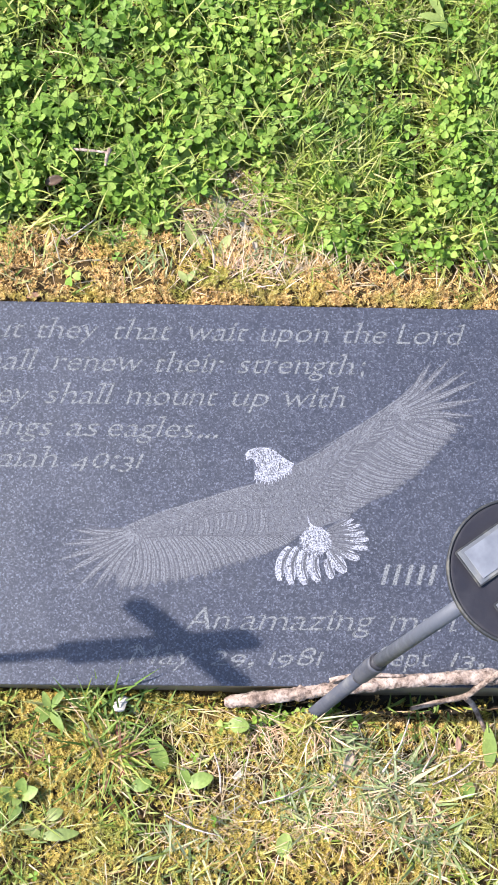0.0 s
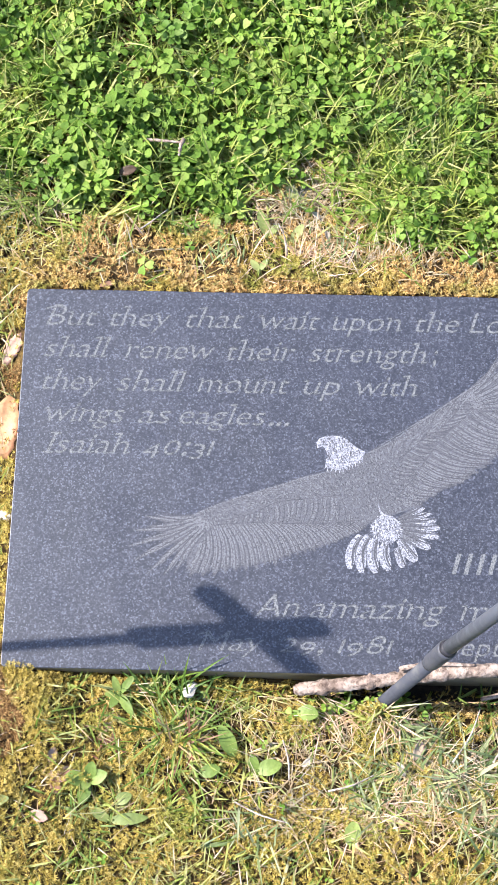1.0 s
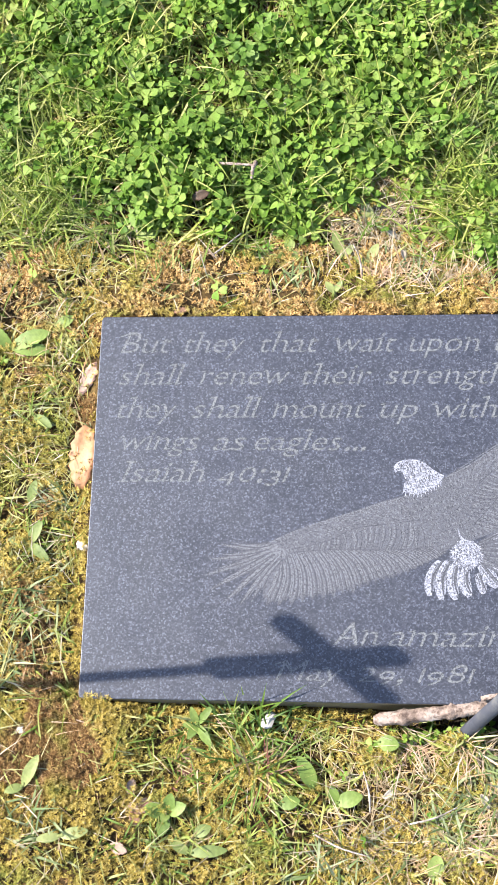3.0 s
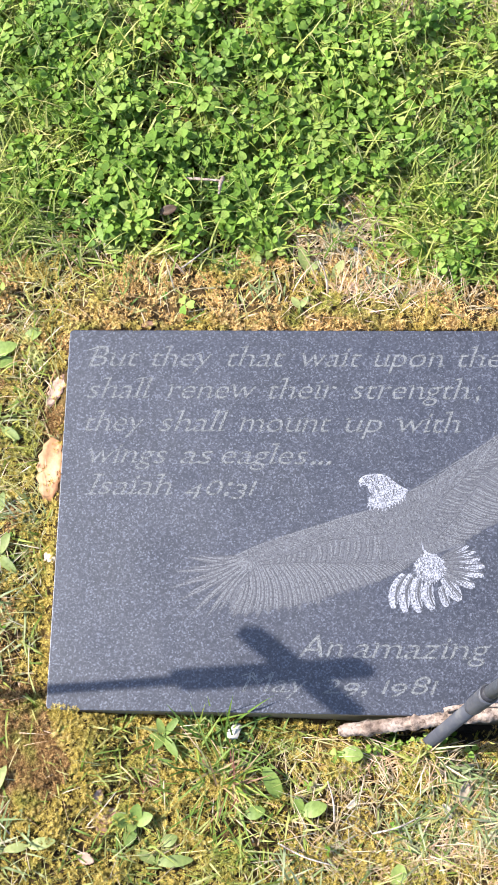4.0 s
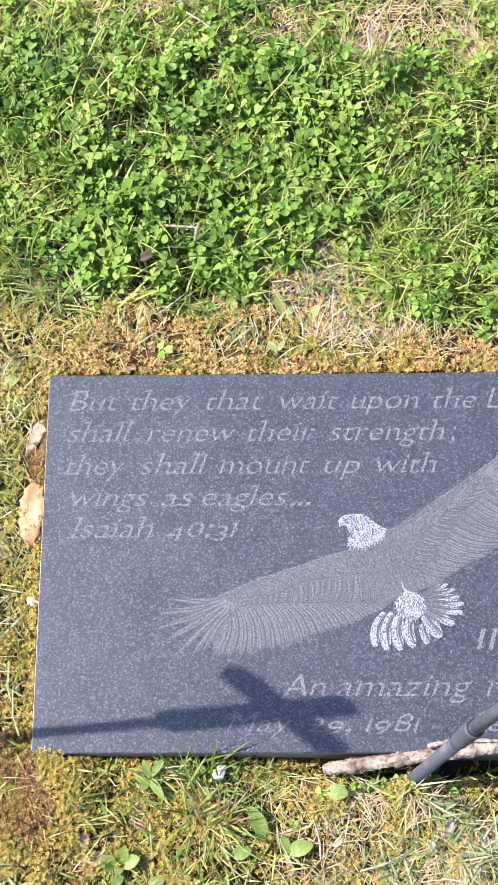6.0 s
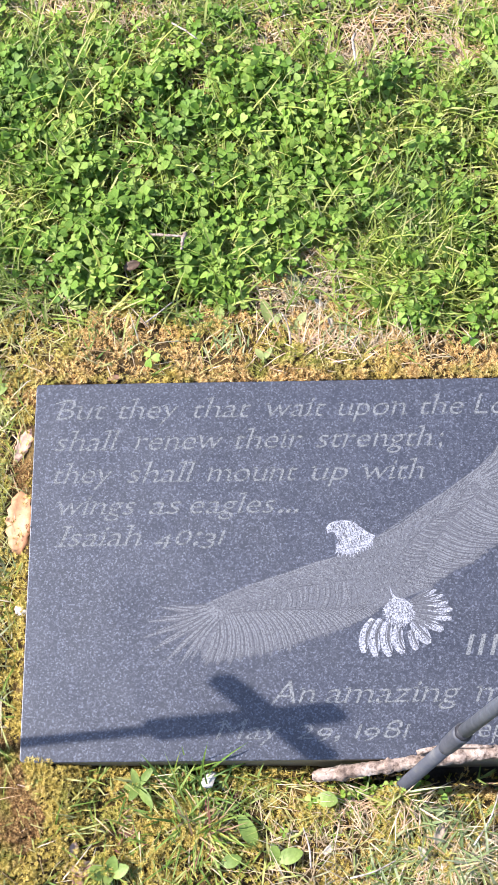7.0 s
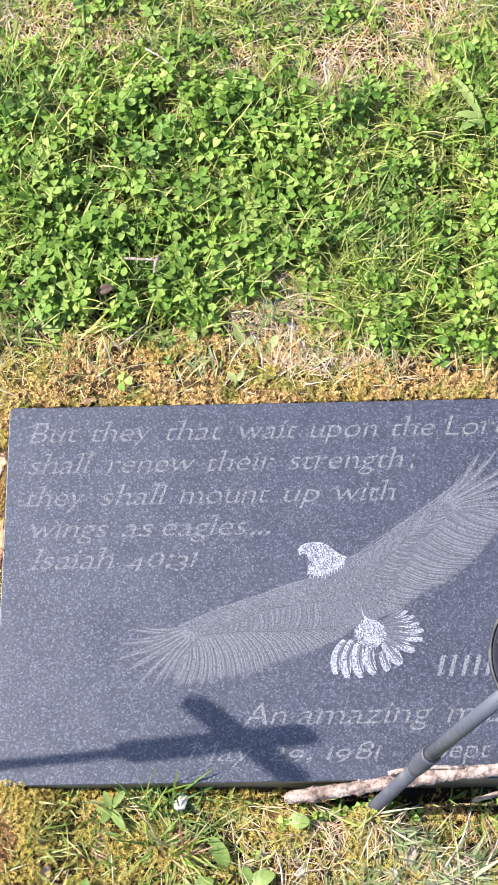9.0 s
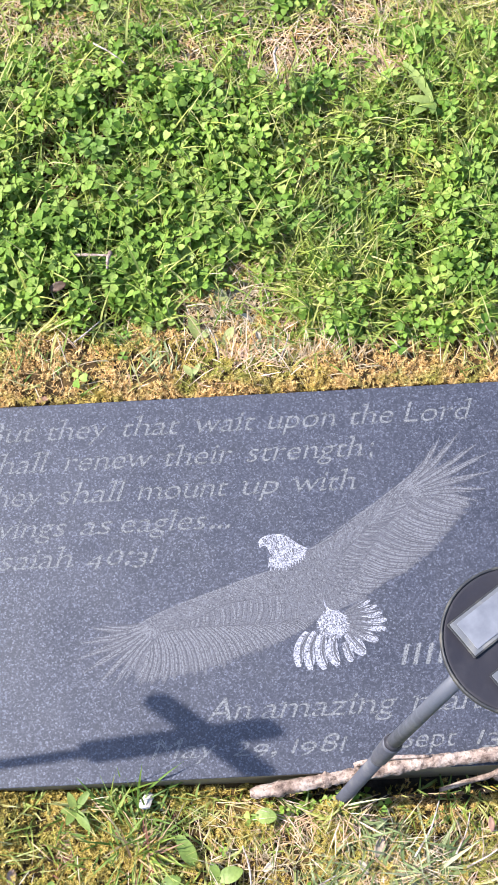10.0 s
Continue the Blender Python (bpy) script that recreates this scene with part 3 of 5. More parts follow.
        lay(ribbon([foot + (0.001, 0.006), foot + (0.0006, 0.001), foot + (-0.0010 + 0.0006 * k * 0.3, -0.0022 - 0.0012 * r.random())], [0.0018, 0.0015, 0.0003]), 0.0012, 2)
    # pale rump and fanned tail
    hub = np.array((0.2875, 0.1118))
    fan = (((0.2635, 0.1050), (0.2598, 0.0800), 0.0076), ((0.2708, 0.1050), (0.2688, 0.0770), 0.0080), ((0.2785, 0.1035), (0.2795, 0.0770), 0.0086),
           ((0.2872, 0.0990), (0.2895, 0.0792), 0.0080), ((0.2975, 0.0935), (0.2999, 0.0816), 0.0064), ((0.3000, 0.1015), (0.3100, 0.0865), 0.0088),
           ((0.3055, 0.1040), (0.3212, 0.0968), 0.0078), ((0.3050, 0.1090), (0.3281, 0.1055), 0.0066), ((0.3055, 0.1140), (0.3290, 0.1128), 0.0062),
           ((0.3060, 0.1190), (0.3258, 0.1186), 0.0050), ((0.3065, 0.1222), (0.3224, 0.1243), 0.0044), ((0.3050, 0.1250), (0.3173, 0.1288), 0.0044))
    for k, (root, tip, wide) in enumerate(fan):
        root, tip = np.array(root), np.array(tip)
        root = root + (hub - root) * (0.45 if k >= 6 else 0.2)
        bow = -0.10 if k < 4 else 0.03
        stroke(root, tip, bow, wide * 1.10, 0.0007, 2 if k < 6 else 0, (0.5, 0.78, 0.94, 1, 1, 0.96, 0.8, 0.35))
        side = np.array((-(tip - root)[1], (tip - root)[0])) / np.linalg.norm(tip - root)
        shade = 0.22 if k < 6 else 0.05
        if k >= 6:
            stroke(root + (tip - root) * 0.38, tip, bow, wide * 0.86, 0.0008, 2, (0.25, 0.6, 0.9, 1, 1, 0.8, 0.3))
        stroke(root + side * wide * shade * 0.6, tip + side * wide * shade * 0.7 - (tip - root) * (0.12 if k < 6 else 0.40), bow, wide * (0.24 if k < 6 else 0.45), 0.0009, 1, (0.6, 0.9, 1, 1, 0.9, 0.6, 0.3))
        for off in (-0.18, 0.10, 0.30):
            stroke(root + side * wide * off * 0.6 + (tip - root) * 0.08, tip + side * wide * off - (tip - root) * r.uniform(0.15, 0.4), bow, 0.0007, 0.0011, 0)
        stroke(root + side * wide * 0.48 * 0.6, tip + side * wide * 0.42, bow - 0.06, 0.0010, 0.0012, 3)
    ring = [(hub[0] + 0.0106 * math.cos(a) * (1 + 0.07 * math.sin(5 * a)), hub[1] + 0.0112 * math.sin(a) * (1 + 0.06 * math.cos(7 * a))) for a in np.linspace(0, 2 * math.pi, 30)[:-1]]
    lay((ring, [tuple(range(29))]), 0.0012, 2)
    for k in range(44):
        way = np.array((math.cos(k * 0.1428), math.sin(k * 0.1428)))
        stroke(hub + way * 0.0085, hub + way * r.uniform(0.0108, 0.0128) + (0.0004, -0.0008), 0.05, 0.0015, 0.0012, 2, (0.6, 1, 0.8, 0.3))
    for k in range(64):
        a, d = r.uniform(0, 6.283), 0.0108 * math.sqrt(r.random())
        p = hub + d * np.array((math.cos(a), math.sin(a)))
        lay(ribbon([p, p + r.normal(size=2) * 0.0008 + (-0.0003, -0.0019)], [0.0007, 0.0003]), 0.0014, 3 if k % 2 else 0)
    lay(ribbon([hub + (-0.006, 0.020), hub + (-0.0045, 0.014), hub + (-0.002, 0.010)], [0.0004, 0.0014, 0.0026]), 0.0014, 2)
    me = mesh_of("emblem", verts, faces, [FEATHER, VANE, FROST, GROOVE])
    me.polygons.foreach_set("material_index", slots)
    return me


def marker():
    bm = box(SLAB_W / 2, SLAB_D / 2, -SLAB_T / 2, SLAB_W, SLAB_D, SLAB_T)
    upright = [e for e in bm.edges if abs(e.verts[0].co.z - e.verts[1].co.z) > 0.05]
    bmesh.ops.bevel(bm, geom=upright, offset=0.0035, segments=4, affect='EDGES', profile=0.5)
    rims = [e for e in bm.edges if abs(e.verts[0].co.z - e.verts[1].co.z) < 1e-5]
    bmesh.ops.bevel(bm, geom=rims, offset=0.0006, segments=2, affect='EDGES', profile=0.5)
    me = from_bmesh("grave_marker", bm, GRANITE)
    me.materials.append(GRANITE_SIDE)
    for p in me.polygons:
        p.material_index = 1 if abs(p.normal.z) < 0.2 else 0
    slab = tagged(new("grave_marker", me), "flat blue-grey granite grave marker set level in mossy turf", "grave marker")
    lines = (
        (0.2738, 0.0176, (("But", 0.0162, 0.0577), ("they", 0.0685, 0.1164), ("that", 0.129, 0.175), ("wait", 0.1867, 0.2359),
                          ("upon", 0.2463, 0.3013), ("the", 0.3125, 0.3468), ("Lord", 0.355, 0.411))),
        (0.2468, 0.0176, (("shall", 0.0171, 0.0695), ("renew", 0.0816, 0.1524), ("their", 0.1627, 0.2164), ("strength", 0.2276, 0.3209), (";", 0.3250, 0.3292))),
        (0.2192, 0.0176, (("they", 0.0175, 0.0642), ("shall", 0.0762, 0.1309), ("mount", 0.1398, 0.2119), ("up", 0.2234, 0.2519), ("with", 0.2634, 0.3132))),
        (0.1928, 0.0172, (("wings", 0.0203, 0.0831), ("as", 0.0942, 0.1198), ("eagles", 0.1265, 0.1940), ("...", 0.1965, 0.2122))),
        (0.1672, 0.0172, (("Isaiah", 0.0207, 0.0887), ("40:31", 0.0984, 0.1546))),
        (0.0420, 0.0175, (("An", 0.189, 0.223), ("amazing", 0.230, 0.332), ("man", 0.343, 0.394))),
        (0.0155, 0.0150, (("May", 0.146, 0.196), ("29,", 0.207, 0.240), ("1981", 0.251, 0.293), ("Sept", 0.332, 0.374), ("13,", 0.388, 0.414))),
    )
    for y, height, words in lines:
        for word, x0, x1 in words:
            for me in text_meshes(word, LETTER, x0, x1, y, height):
                part("letter", me, slab, "pale engraved letter")
    # plain engraved bars
    for x0, x1 in ((0.337, 0.3405), (0.3460, 0.3495), (0.3555, 0.3590), (0.3645, 0.3680), (0.3735, 0.3770), (0.398, 0.470)):
        bar = [(x0, 0.0775, 0.00015), (x1 - 0.0002, 0.0775, 0.00015), (x1 + 0.0045, 0.0935, 0.00015), (x0 + 0.0047, 0.0935, 0.00015)]
        part("engraved_bar", mesh_of("engraved_bar", bar, [(0, 1, 2, 3)], LETTER), slab, "plain pale engraved bar")
    part("etched_emblem", emblem(), slab, "etched spread-winged emblem with frosted white head and tail")


marker()


# ---- the leaning garden light ----
def garden_light():
    base, collar, joint = Vector((0.2765, -0.0240, -0.0525)), Vector((0.3185, 0.0020, 0.112)), Vector((0.3515, 0.0160, 0.2560))
    light = tagged(new("garden_light"), "leaning grey garden light stake with a round solar head", "garden light")
    light.matrix_basis = Matrix.Translation(base)

    def local(points):
        return [Vector(p) - base for p in points]

    v, f = tube(local([base, base.lerp(collar, 0.15), base.lerp(collar, 0.2), collar]), [0.0030, 0.0048, 0.0051, 0.0053], 16)
    part("stake", mesh_of("stake", v, f, SLEEVE, True), light, "dull grey plastic ground stake")
    c0 = base.lerp(collar, 0.80)
    v, f = tube(local([c0, c0.lerp(collar, 0.12), collar.lerp(c0, 0.12), collar, collar.lerp(joint, 0.004)]), [0.0054, 0.0062, 0.0068, 0.0069, 0.0052], 18, 0.015)
    part("collar", mesh_of("collar", v, f, SLEEVE, True), light, "scuffed grey joining sleeve")
    # a dark ring added for the shadow where the pole leaves the collar
    v, f = tube(local([collar.lerp(joint, 0.002), collar.lerp(joint, 0.014), collar.lerp(joint, 0.030)]), [0.0062, 0.0060, 0.0051], 18, 0.03)
    part("seal", mesh_of("seal", v, f, CASE, True), light, "dark ring standing in for the shadow above the sleeve")
    v, f = tube(local([collar - (joint - collar) * 0.05, collar.lerp(joint, 0.5), joint]), [0.0049, 0.0049, 0.0049], 18)
    part("pole", mesh_of("pole", v, f, POLE, True), light, "smooth grey tube")
    tilt = Matrix.Translation(Vector((0.3830, 0.0325, 0.2680)) - base) @ Euler((radians(1.5), radians(2.5), radians(35.3))).to_matrix().to_4x4()
    v, f = lathe([(0.002, -0.013), (0.026, -0.013), (0.038, -0.011), (0.0425, -0.006), (0.0430, -0.001), (0.0418, 0.0), (0.0402, -0.0004), (0.002, 0.0002)], 56)
    head = part("solar_head", mesh_of("solar_head", v, f, CASE, True), light, "round black plastic solar housing", tilt)
    v, f = lathe([(0.0425, -0.0035), (0.0440, -0.0030), (0.0442, -0.0004), (0.0434, 0.0006), (0.0426, 0.0005), (0.0424, -0.0010)], 56)
    part("rim", mesh_of("rim", v, f[:-2], LIP, True), head, "weathered rim with green-grey grime")
    for side in (-1, 1):
        mid = side * 0.0185
        part("solar_panel", from_bmesh("solar_panel", box(0, mid, 0.0012, 0.0512, 0.0228, 0.0016, 0.0003), PANEL), head, "pale solar panel with grimy edges")
        part("solar_cell", from_bmesh("solar_cell", box(0.001, mid, 0.0022, 0.0462, 0.0186, 0.0006, 0.0001), CELL), head, "pale glossy solar cell strip")
        frame_bars = joined(*[tube([(x0, y0 + mid, 0.0012), (x1, y1 + mid, 0.0012)], [0.0007, 0.0007], 6) for x0, y0, x1, y1 in (
            (-0.0262, -0.0118, 0.0262, -0.0118), (-0.0262, 0.0118, 0.0262, 0.0118), (-0.0262, -0.0118, -0.0262, 0.0118), (0.0262, -0.0118, 0.0262, 0.0118))])
        part("panel_frame", mesh_of("panel_frame", *frame_bars, LIP), head)


garden_light()


# ---- the upright cross whose shadow falls on the marker ----
def cross_stake():
    flat = Vector((-SUN_WAY.x, -SUN_WAY.y, 0)) / SUN_WAY.z      # shadow length for a metre of height
    high = 0.48
    lean = Vector((0.0, 0.085 * flat.x - flat.y, 0))                # the stake leans away from the path, so much for a metre of height
    foot = Vector((0.190, 0.031, 0)) - (flat + lean) * high
    z0 = float(ground_z(foot.x, foot.y)) - 0.03
    cross = tagged(new("cross_stake"), "small dark metal cross on a thin garden stake beside the marker", "garden cross")
    shear = Matrix(((1, 0, lean.x, 0), (0, 1, lean.y, 0), (0, 0, 1, 0), (0, 0, 0, 1)))
    cross.matrix_basis = Matrix.Translation((foot.x, foot.y, 0))
    stand = shear @ Euler((0, 0, math.atan2(-0.057, 0.075))).to_matrix().to_4x4()
    v, f = tube([(0, 0, z0), (0, 0, high - 0.08)], [0.0040, 0.0040], 10)
    part("stake", mesh_of("stake", [stand @ Vector(p) for p in v], f, IRON, True), cross, "thin dark metal rod")

    def arm(length, near, far, turn):
        """A flared, softly rounded arm in the plane of the cross."""
        n = 9
        outline = [(near + (far - near) * math.sin(math.pi * 0.5 * t) * (1 if t < 0.6 else 1 - (t - 0.6) * 1.9), t * length) for t in np.linspace(0, 1, n)]
        ring = [(w, l) for w, l in outline] + [(-w, l) for w, l in outline[::-1]]
        v = [(a, -0.004, b) for a, b in ring] + [(a, 0.004, b) for a, b in ring]
        m = len(ring)
        f = [tuple(range(m)), tuple(range(2 * m - 1, m - 1, -1))] + [(i, m + i, m + (i + 1) % m, (i + 1) % m) for i in range(m)]
        t = Euler((0, turn, 0)).to_matrix()
        return [t @ Vector(p) + Vector((0, 0, high)) for p in v], f
    for length, near, far, turn in ((0.050, 0.0080, 0.0094, 0), (0.051, 0.0070, 0.0084, math.pi / 2), (0.051, 0.0070, 0.0084, -math.pi / 2), (0.092, 0.0085, 0.0088, math.pi)):
        v, f = arm(length, near, far, turn)
        part("arm", mesh_of("arm", [stand @ p for p in v], f, IRON), cross)


cross_stake()


# ---- fallen wood ----
def branch():
    """The barked stick along the marker's front edge, with a snapped side shoot."""
    line = spline([(0.219, -0.0105, -0.0130), (0.262, -0.0060, -0.0060), (0.304, -0.0010, 0.0000), (0.346, 0.0030, 0.0060), (0.423, 0.0070, 0.0080),
                   (0.520, 0.0040, 0.0070), (0.600, -0.0100, 0.0060)], 150)
    at = np.arange(150) * 0.04
    radii = 0.0040 + 0.0010 * wave(at, 0, 0.35, 2) + 0.0009 * wave(at, 0, 0.11, 4) + 0.0014 * np.exp(-((at[:, None] - np.array((0.5, 1.3, 2.6, 3.9))) / 0.07) ** 2).sum(1)
    radii[:6] *= (0.62, 0.80, 0.90, 0.95, 1.0, 1.0)
    stick = tagged(new("fallen_branch"), "pale peeling barked branch lying against the marker's front edge", "branch")
    v, f = tube(line, radii, 18, 0.085, 4)
    part("stem", mesh_of("stem", v, f, BARK, True), stick)
    v, f = tube(spline([(0.296, 0.0035, 0.008), (0.312, 0.0065, 0.010), (0.332, 0.0075, 0.010), (0.352, 0.0070, 0.010)], 14), np.linspace(0.0020, 0.0012, 14), 8, 0.08, 8)
    part("side_shoot", mesh_of("side_shoot", v, f, BARK, True), stick)


def forked_twig():
    twig = tagged(new("forked_twig"), "thin grey forked twig leaning on the branch", "twig")
    arms = (([(0.360, -0.014, -0.018), (0.378, -0.010, -0.010), (0.399, -0.006, -0.004), (0.410, 0.001, 0.010), (0.428, 0.012, 0.016), (0.450, 0.022, 0.016)], 0.0017, 0.0031),
            ([(0.399, -0.006, -0.004), (0.407, -0.012, -0.012), (0.412, -0.020, -0.018), (0.417, -0.030, -0.020)], 0.0025, 0.0017))
    for k, (pts, r0, r1) in enumerate(arms):
        v, f = tube(spline(pts, 22), np.linspace(r0, r1, 22), 8, 0.07, 20 + k)
        part("stem", mesh_of("stem", v, f, TWIG, True), twig)


def small_twig(points, radius, label, material=None):
    v, f = tube(spline(points, 18), np.linspace(radius, radius * 0.6, 18), 7, 0.12, int(points[0][0] * 5000) % 97)
    tagged(new("twig", mesh_of("twig", v, f, material or BLEACHED, True)), label, "twig")


branch()
forked_twig()
small_twig([(0.086, 0.4385, 0.004), (0.0985, 0.4362, 0.008), (0.121, 0.4330, 0.011)], 0.0016, "short grey twig lying among clover leaves", BARK)
small_twig([(0.1215, 0.4370, 0.009), (0.1195, 0.4300, 0.011), (0.1180, 0.4240, 0.005)], 0.0020, "short grey twig crossing another among clover", BARK)
small_twig([(0.2705, 0.6380, 0.000), (0.2680, 0.6280, 0.005), (0.2690, 0.6150, 0.005), (0.2705, 0.6050, 0.000)], 0.0014, "bleached bent stalk in a dry patch of lawn")
small_twig([(0.1073, 0.6506, 0.004), (0.1214, 0.6400, 0.005), (0.1359, 0.6277, 0.003)], 0.0009, "bleached straight stalk lying over the lawn")
small_twig([(0.1440, 0.505, -0.006), (0.1440, 0.494, 0.002), (0.1432, 0.480, -0.004)], 0.0020, "stub of grey twig standing in clover")


for x, y, turn, long in ((0.348, -0.041, 62, 0.046), (0.374, -0.046, 66, 0.032), (0.392, -0.060, 30, 0.040), (0.214, -0.062, 100, 0.030), (0.196, -0.100, -20, 0.044), (0.262, -0.078, 20, 0.036),
                         (0.205, 0.352, 105, 0.030), (0.262, 0.343, 70, 0.026), (0.098, 0.372, 40, 0.030)):
    way = Vector((math.cos(radians(turn)), math.sin(radians(turn)), 0)) * long / 2
    middle = Vector((x, y, float(ground_z(x, y)) + 0.012))
    small_twig([tuple(middle - way), tuple(middle + Vector((way.y * 0.1, -way.x * 0.1, 0.003))), tuple(middle + way)], 0.0008, "thin bleached straw lying over the turf")


# ---- leaves, chips ----
def blade_sheet(length, width, lobes=0.0, bend=0.15, fold=0.12, n=12, wavy=0.0):
    """A leaf blade along +x with a midrib fold, optional toothed edge; two rows either side of the rib."""
    verts, faces = [], []
    for i in range(n + 1):
        t = i / n
        w = width * 0.5 * (math.sin(math.pi * min(1, t * 0.92 + 0.05)) ** 0.7) * (1 + lobes * (0.5 - (i % 2)))
        if i == n:
            w = 0.0006
        z = length * bend * (t - t * t * 1.35)
        for k, u in enumerate((-1, -0.5, 0, 0.5, 1)):
            verts.append((t * length, u * w, z + fold * abs(u) * w + wavy * width * math.sin(7 * t + 2.2 * u)))
    for i in range(n):
        for k in range(4):
            a = i * 5 + k
            faces.append((a, a + 5, a + 6, a + 1))
    return verts, faces


def weed(name, label, x, y, leaves, material=None, lift=0.0042):
    """A low rosette: leaves of (length, width, turn, rise, lobes)."""
    material = material or WEED
    z = float(ground_z(x, y)) + lift
    plant = tagged(new(name), label, "weed", "weeds in the turf")
    plant.matrix_basis = Matrix.Translation((x, y, z))
    for length, width, turn, rise, lobes in leaves:
        v, f = blade_sheet(length, width, lobes, 0.22)
        stalk = tube([(-0.004, 0, -0.002), (length * 0.12, 0, 0.001)], [0.0009, 0.0009], 5)
        v, f = joined((v, f), stalk)
        part("leaf", mesh_of("leaf", v, f, material, True), plant, m=pose(0, 0, 0, 0, -rise, turn))


weed("dandelion", "grey-green narrow-leaved dandelion rosette in the grass", 0.404, 0.572,
     ((0.047, 0.0085, 119, 8, 0.16), (0.023, 0.008, 176, 14, 0.10), (0.025, 0.008, 216, 10, 0.12), (0.016, 0.007, 262, 20, 0.1)), WEED, lift=0.018)
weed("dandelion", "broad toothed leaves flat beside the marker's corner", -0.075, 0.283,
     ((0.034, 0.014, 20, 12, 0.12), (0.032, 0.013, -8, 8, 0.12), (0.03, 0.011, 140, 15, 0.12)))
weed("plantain", "small plantain leaves in moss beside the marker", -0.048, 0.120, ((0.020, 0.009, 60, 20, 0), (0.022, 0.008, -40, 12, 0), (0.017, 0.007, 170, 10, 0)), PALEWEED)
weed("plantain", "single pale oval leaf in moss beside the marker", -0.050, 0.152, ((0.019, 0.008, 75, 25, 0),), PALEWEED)
weed("plantain", "single oval leaf near the marker's top corner", -0.040, 0.300, ((0.018, 0.010, 30, 15, 0),))
weed("plantain", "oval leaf on a long stalk in moss", -0.052, 0.225, ((0.019, 0.008, -35, 15, 0),), PALEWEED)
weed("seedling", "four-leaved green seedling standing in moss", 0.068, -0.080,
     ((0.017, 0.011, 20, 30, 0), (0.016, 0.010, 75, 35, 0), (0.018, 0.012, 170, 25, 0), (0.010, 0.007, 250, 45, 0), (0.018, 0.010, 255, 12, 0)))
weed("plantain", "long narrow plantain leaf flat on moss", 0.085, -0.108, ((0.028, 0.009, 5, 8, 0), (0.018, 0.008, 150, 10, 0)), PALEWEED)
weed("plantain", "pale oval leaf standing on brown moss", -0.039, -0.064, ((0.026, 0.009, 62, 20, 0), (0.014, 0.007, 200, 15, 0)), PALEWEED)
weed("plantain", "pale oval leaf flat on brown moss", -0.008, -0.099, ((0.021, 0.009, 12, 10, 0), (0.018, 0.007, 190, 12, 0)), PALEWEED)
weed("plantain", "small pale leaf on moss", 0.088, -0.095, ((0.014, 0.009, 25, 15, 0),), PALEWEED)
weed("plantain", "upright oval leaf on moss before the marker", 0.176, -0.060, ((0.026, 0.012, 118, 18, 0),))
weed("plantain", "oval leaf pair on moss before the marker", 0.192, -0.070, ((0.020, 0.012, 15, 15, 0), (0.013, 0.008, 110, 20, 0)))
weed("plantain", "single small leaf on moss", 0.150, -0.073, ((0.016, 0.010, 15, 12, 0),))
weed("plantain", "round leaf beside the end of the branch", 0.222, -0.026, ((0.016, 0.012, -10, 12, 0),), lift=0.010)
weed("plantain", "single round leaf in the yellow moss", 0.398, -0.080, ((0.014, 0.011, 60, 18, 0),))
weed("plantain", "broad leaf in the front turf", 0.262, -0.122, ((0.018, 0.012, 80, 15, 0),))
weed("plantain", "long green leaf at the tip of the forked twig", 0.418, -0.028, ((0.030, 0.011, -88, -6, 0),), lift=0.012)
weed("plantain", "pale oval leaf standing in the bare patch behind the marker", 0.192, 0.362, ((0.022, 0.009, 110, 25, 0), (0.013, 0.007, 40, 20, 0)), PALEWEED)
weed("plantain", "pale small leaves at the marker's back edge", 0.186, 0.326, ((0.011, 0.006, 130, 20, 0), (0.012, 0.005, 50, 25, 0)), PALEWEED)
weed("plantain", "pale leaf at the edge of the bare patch", 0.212, 0.352, ((0.019, 0.008, 60, 20, 0), (0.012, 0.006, 150, 15, 0)), PALEWEED)
weed("plantain", "pale green leaves in dry grass behind the marker", 0.214, 0.392, ((0.018, 0.010, 100, 25, 0), (0.015, 0.008, 20, 15, 0), (0.014, 0.008, 230, 15, 0)), PALEWEED)
weed("plantain", "green leaves between moss and clover", 0.148, 0.366, ((0.013, 0.009, 80, 20, 0), (0.012, 0.008, 200, 15, 0), (0.012, 0.008, -40, 15, 0)))
weed("plantain", "narrow upright leaf at the edge of the clover", 0.178, 0.420, ((0.026, 0.008, 55, 35, 0),))
weed("broad_weed", "wide round leaf at the edge of the clover", 0.020, 0.385, ((0.024, 0.020, 15, 15, 0), (0.018, 0.014, 130, 15, 0)))
weed("plantain", "leaves at the foot of the grass tuft", 0.088, -0.016, ((0.015, 0.006, 110, 35, 0.1), (0.019, 0.006, 48, 25, 0.1), (0.020, 0.007, -55, 15, 0.1), (0.013, 0.007, -120, 20, 0.1), (0.011, 0.006, 185, 20, 0)), lift=0.008)


def fallen_leaf(name, label, m, length, width, material, curl=0.5):
    v, f = blade_sheet(length, width, 0.22, 0.12, curl * 0.3, wavy=0.05)
    me = mesh_of(name, v, f, material, True)
    ob = tagged(new(name, me), label, "leaf")
    ob.matrix_basis = m
    thick = ob.modifiers.new("thickness", 'SOLIDIFY')
    thick.thickness = 0.0004


